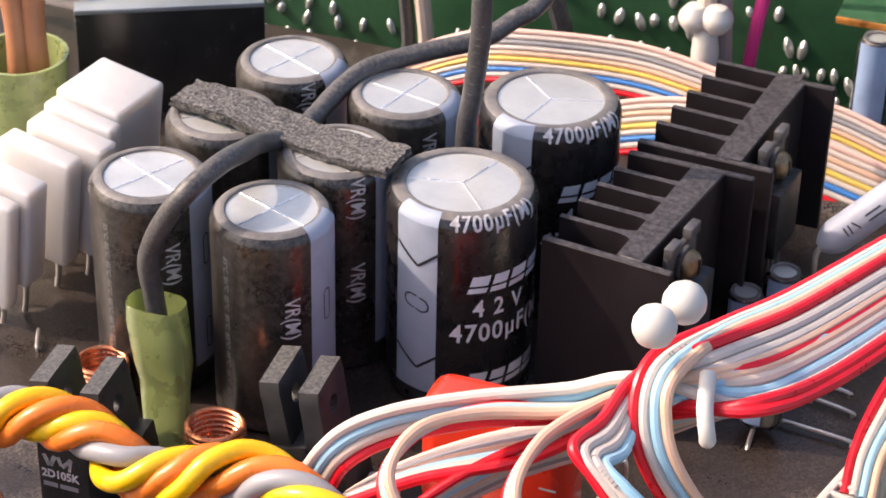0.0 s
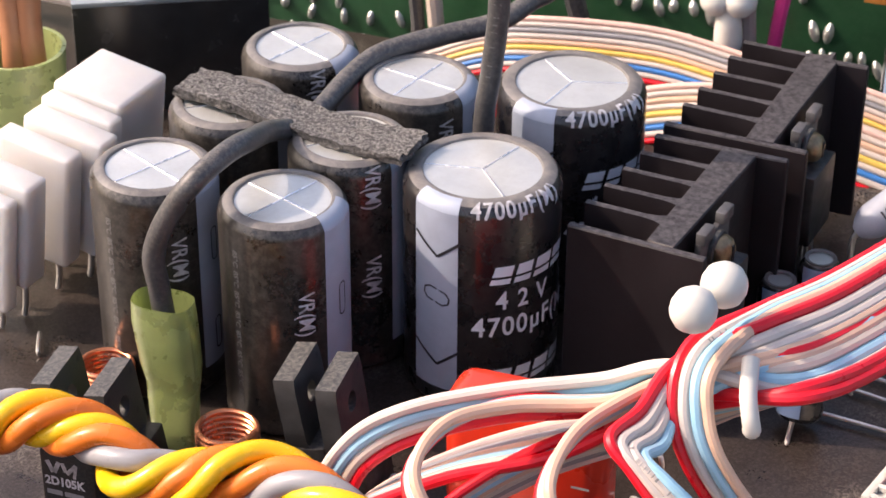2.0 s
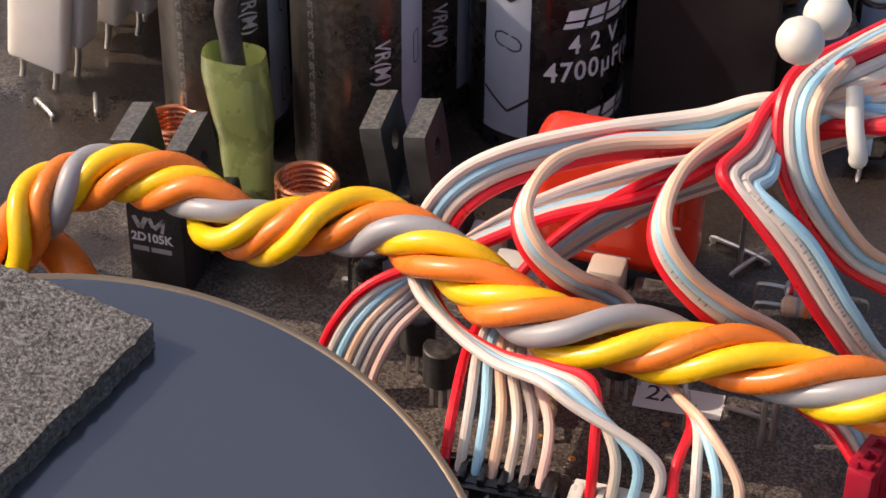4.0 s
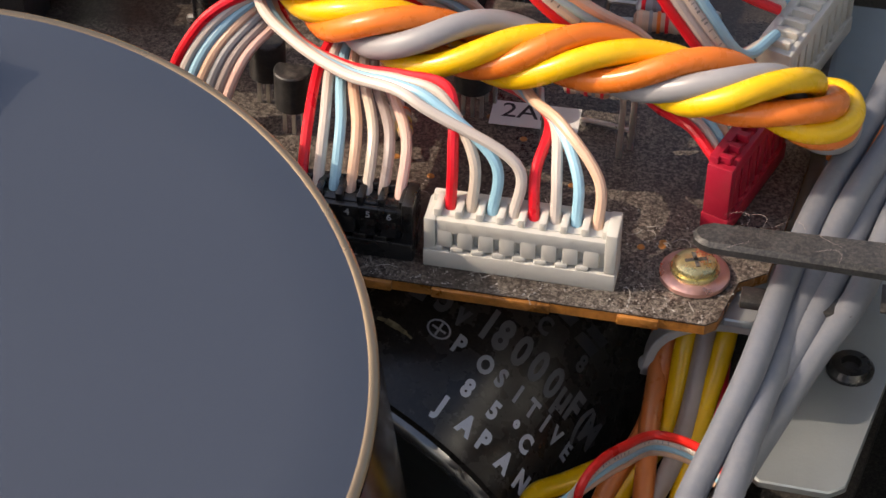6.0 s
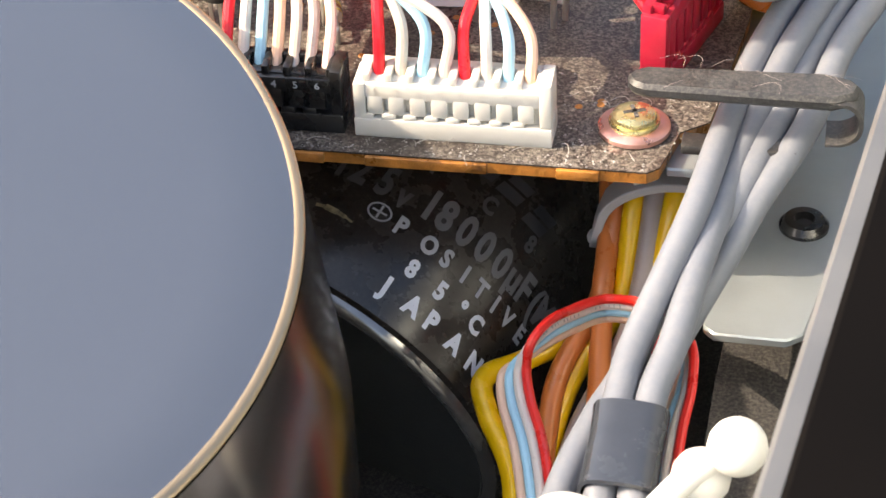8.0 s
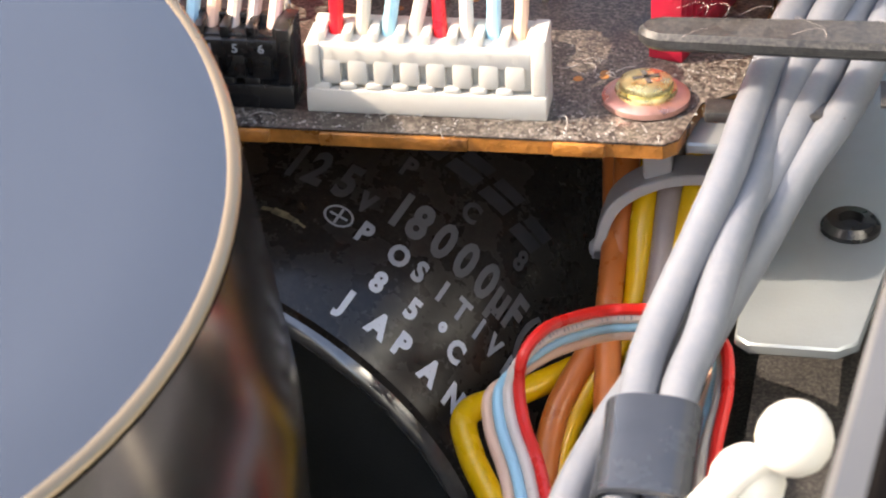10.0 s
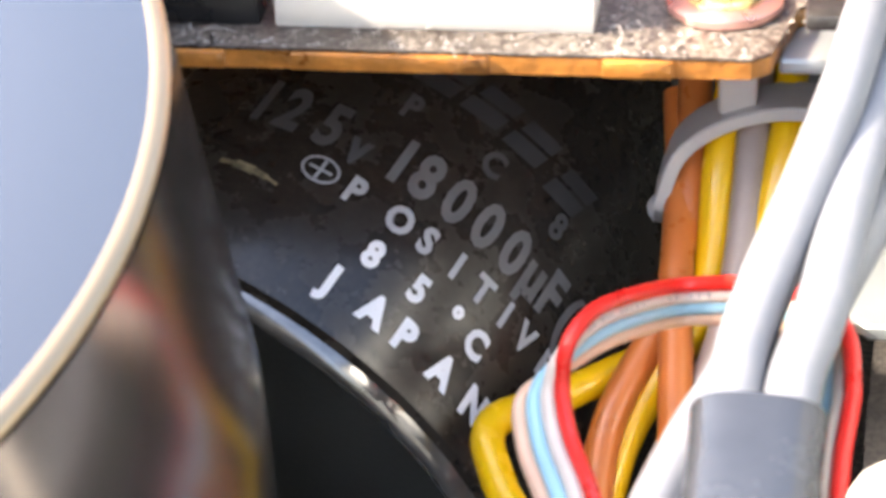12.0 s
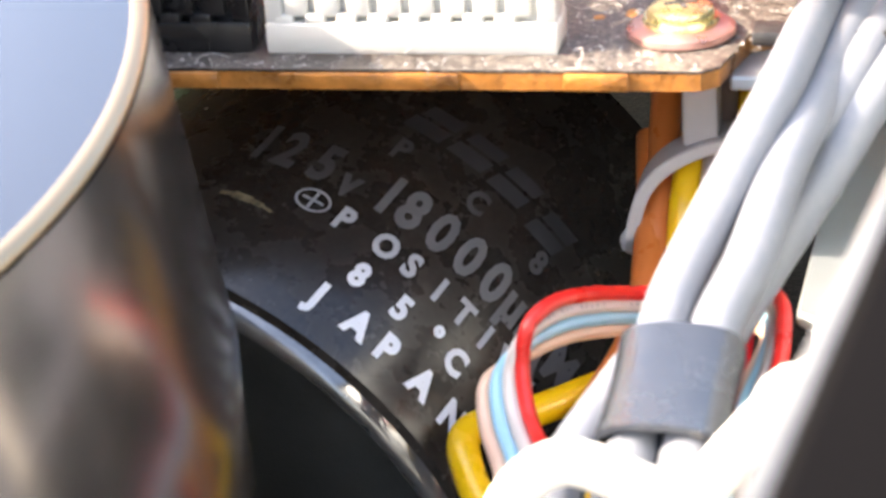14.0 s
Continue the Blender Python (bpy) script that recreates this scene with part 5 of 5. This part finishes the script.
# ---- underside wiring ----
for c, pts in (("rust", [(2.91, 2.00, -0.76), (2.93, 1.00, -1.67), (2.81, 0.30, -2.43), (2.40, -0.50, -3.06), (2.32, -1.50, -3.70), (2.10, -2.60, -4.20)]), ("yellow", [(3.32, 2.00, -0.69), (3.16, 1.00, -1.46), (3.06, 0.30, -2.45), (2.51, -0.50, -3.24), (2.25, -2.00, -4.19)]),
               ("mauve", [(3.37, 2.00, -0.59), (3.40, 1.00, -1.38), (3.24, 0.00, -2.53), (2.68, -1.00, -3.51), (2.45, -2.40, -4.27)]), ("yellow", [(2.91, 0.40, -2.85), (2.01, -0.30, -2.94), (1.56, -0.75, -2.90), (1.66, -1.20, -3.06), (2.05, -1.90, -3.39), (2.2, -2.80, -4.03)]),
               ("rust", [(2.8, 1.6, -1.3), (2.86, 0.9, -1.8), (2.86, 0.20, -2.3), (2.90, -0.30, -2.7), (2.9, -1.00, -3.28), (2.63, -2.00, -3.99)]), ("red", [(3.6, 1.2, -1.6), (3.6, 0.2, -2.6), (3.3, -0.9, -3.4), (2.9, -2.2, -4.1)]), ("yellow", [(3.66, 2, -0.6), (3.65, 1, -1.29), (3.44, 0.2, -2.38), (3.3, -0.7, -3.4)])):
    solo("under_lead", tube(spline(pts), 0.135, 12), WIRE[c], ("grey-brown" if c == "mauve" else c) + " insulated lead below the board", "cable", "leads under the board")
ribbon("flat_cable", [(4.0, -4.8, -1.8), (3.93, -3.9, -1.55), (3.96, -3.2, -1.32), (4.06, -2.6, -1.18), (4.03, -1.9, -1.2), (3.6, -0.9, -1.62), (3.0, -0.45, -1.92), (2.65, -0.98, -1.69), (2.42, -1.4, -1.56), (2.22, -1.75, -1.58), (2.1, -1.85, -1.8), (2.17, -2.15, -2.0), (2.4, -2.8, -2.05), (2.6, -3.6, -2.3), (2.7, -4.5, -2.7)],
       [(0.9, -0.1, 0.4), (0.9, -0.1, 0.4), (0.85, -0.2, 0.5), (0.6, -0.2, 0.8), (0.2, -0.15, 1), (0, -0.15, 1), (0, -0.15, 1), (-0.05, -0.1, 1), (0, -0.1, 1), (0.35, -0.1, 0.85), (0.8, -0.1, 0.45), (0.95, 0.1, 0.3), (0.95, 0.1, 0.3), (0.95, 0.1, 0.3), (0.95, 0.1, 0.3)], ["peach", "blue", "white", "scarlet"], 0.057,
       "flat cable looped under the board", group="flat cables", marks=(2, 5, 9, (0.1, -0.85, 0.5)))
saddle = thing("cable_saddle", (2.7, 1.0, -1.9), "pale grey plastic cable saddle under the board corner", "cable saddle")
arch = bmesh.new()
rows = [[arch.verts.new((q[0] + e * nx, y, q[2] + e * nz)) for y in (-0.22, 0.22) for e in (-0.05, 0.07)] for q, nx, nz in ((q, (q[0] - 0.95), (q[2] + 0.1)) for q in spline([(0.0, 0, -0.1), (0.02, 0, 0.06), (0.12, 0, 0.4), (0.3, 0, 0.62), (0.58, 0, 0.78), (0.9, 0, 0.86), (1.25, 0, 0.86)]))]
for p, q in zip(rows, rows[1:]):
    for a, b2 in ((0, 1), (1, 3), (3, 2), (2, 0)):
        arch.faces.new((p[a], p[b2], q[b2], q[a]))
arch.faces.new([rows[0][k] for k in (0, 1, 3, 2)])
arch.faces.new([rows[-1][k] for k in (0, 1, 3, 2)])
bmesh.ops.bevel(arch, geom=arch.edges[:], offset=0.015, segments=1, affect='EDGES')
part("arch", arch, SADDLE_GREY, saddle)
part("stem", box((0.3, 0.34, 0.95), (0.58, 0.05, 1.26), 0.05), SADDLE_GREY, saddle)
part("foot", lathe([(r * 0.12, -0.12 + 0.0 * r) if r == 0 else (0.12 * math.sin(math.pi * r / 8), -0.12 * math.cos(math.pi * r / 8)) for r in range(9)], 16), SADDLE_GREY, saddle, loc=(0.0, 0, -0.1))

clip = thing("cable_clip", (3.5, -5.12, -0.55), "white nylon cable clip with round beads around the cables", "cable clip")
part("strap", tube(spline([(-0.95, 0.1, -1.2), (-0.9, 0, -0.75), (-0.76, -0.05, -0.32), (-0.6, -0.05, -0.1), (-0.4, -0.05, 0.0), (-0.18, -0.05, -0.05), (0.08, -0.05, -0.16), (0.34, -0.05, -0.15), (0.54, 0.05, 0.05), (0.76, 0.2, 0.25), (1.0, 0.35, 0.4)]), 0.14, 14), WHITE_NYLON, clip)
for dx, dz, r in ((1.24, 0.56, 0.3), (0.9, 0.12, 0.3)):
    part("bead", lathe([(r * math.sin(math.pi * k / 10), -r * math.cos(math.pi * k / 10)) for k in range(11)], 24), WHITE_NYLON, clip, loc=(dx, 0.4, dz))

# ---- dust on the board's front ----
random.seed(21)
verts, faces = [], []
for k in range(1500):
    x, y = random.uniform(-1.9, 4.1), -0.3 + 1.9 * random.random() ** 1.4
    if x > 3.5 and y < 0.1:
        continue
    r, a = random.uniform(0.005, 0.015) * random.choice((1, 1, 1.6)), random.uniform(0, 6.3)
    n0 = len(verts)
    for j in range(3):
        verts.append(((x + r * math.cos(a + 2.1 * j)) * CM, (y + r * random.uniform(0.4, 1) * math.sin(a + 2.1 * j)) * CM, 0.001 * CM))
    verts.append((x * CM, y * CM, r * random.uniform(0.5, 1.1) * CM))
    faces += [(n0, n0 + 1, n0 + 3), (n0 + 1, n0 + 2, n0 + 3), (n0 + 2, n0, n0 + 3)]
mesh = bpy.data.meshes.new("dust_flakes")
mesh.from_pydata(verts, [], faces)
mesh.materials.append(FLUFF)
tagged(new("dust_flakes", mesh), "pale grey dust flakes scattered over the board", "dust", kind="stuff")
lint = None
for k in range(46):
    x, y, a, ln = random.uniform(-1.2, 3.4), random.uniform(-0.28, 1.4), random.uniform(0, 6.3), random.uniform(0.08, 0.3)
    pts = [(x + ln * f * math.cos(a + 1.4 * f * math.sin(k)), y + ln * f * math.sin(a + 1.4 * f * math.sin(k)), 0.006 + 0.03 * math.sin(3.1 * f) * (k % 3)) for f in (0, 0.25, 0.5, 0.75, 1)]
    lint = tube(pts, 0.0045, 4, bm=lint)
solo("lint", lint, FLUFF, "short pale lint fibres lying on the board", "lint", kind="stuff")
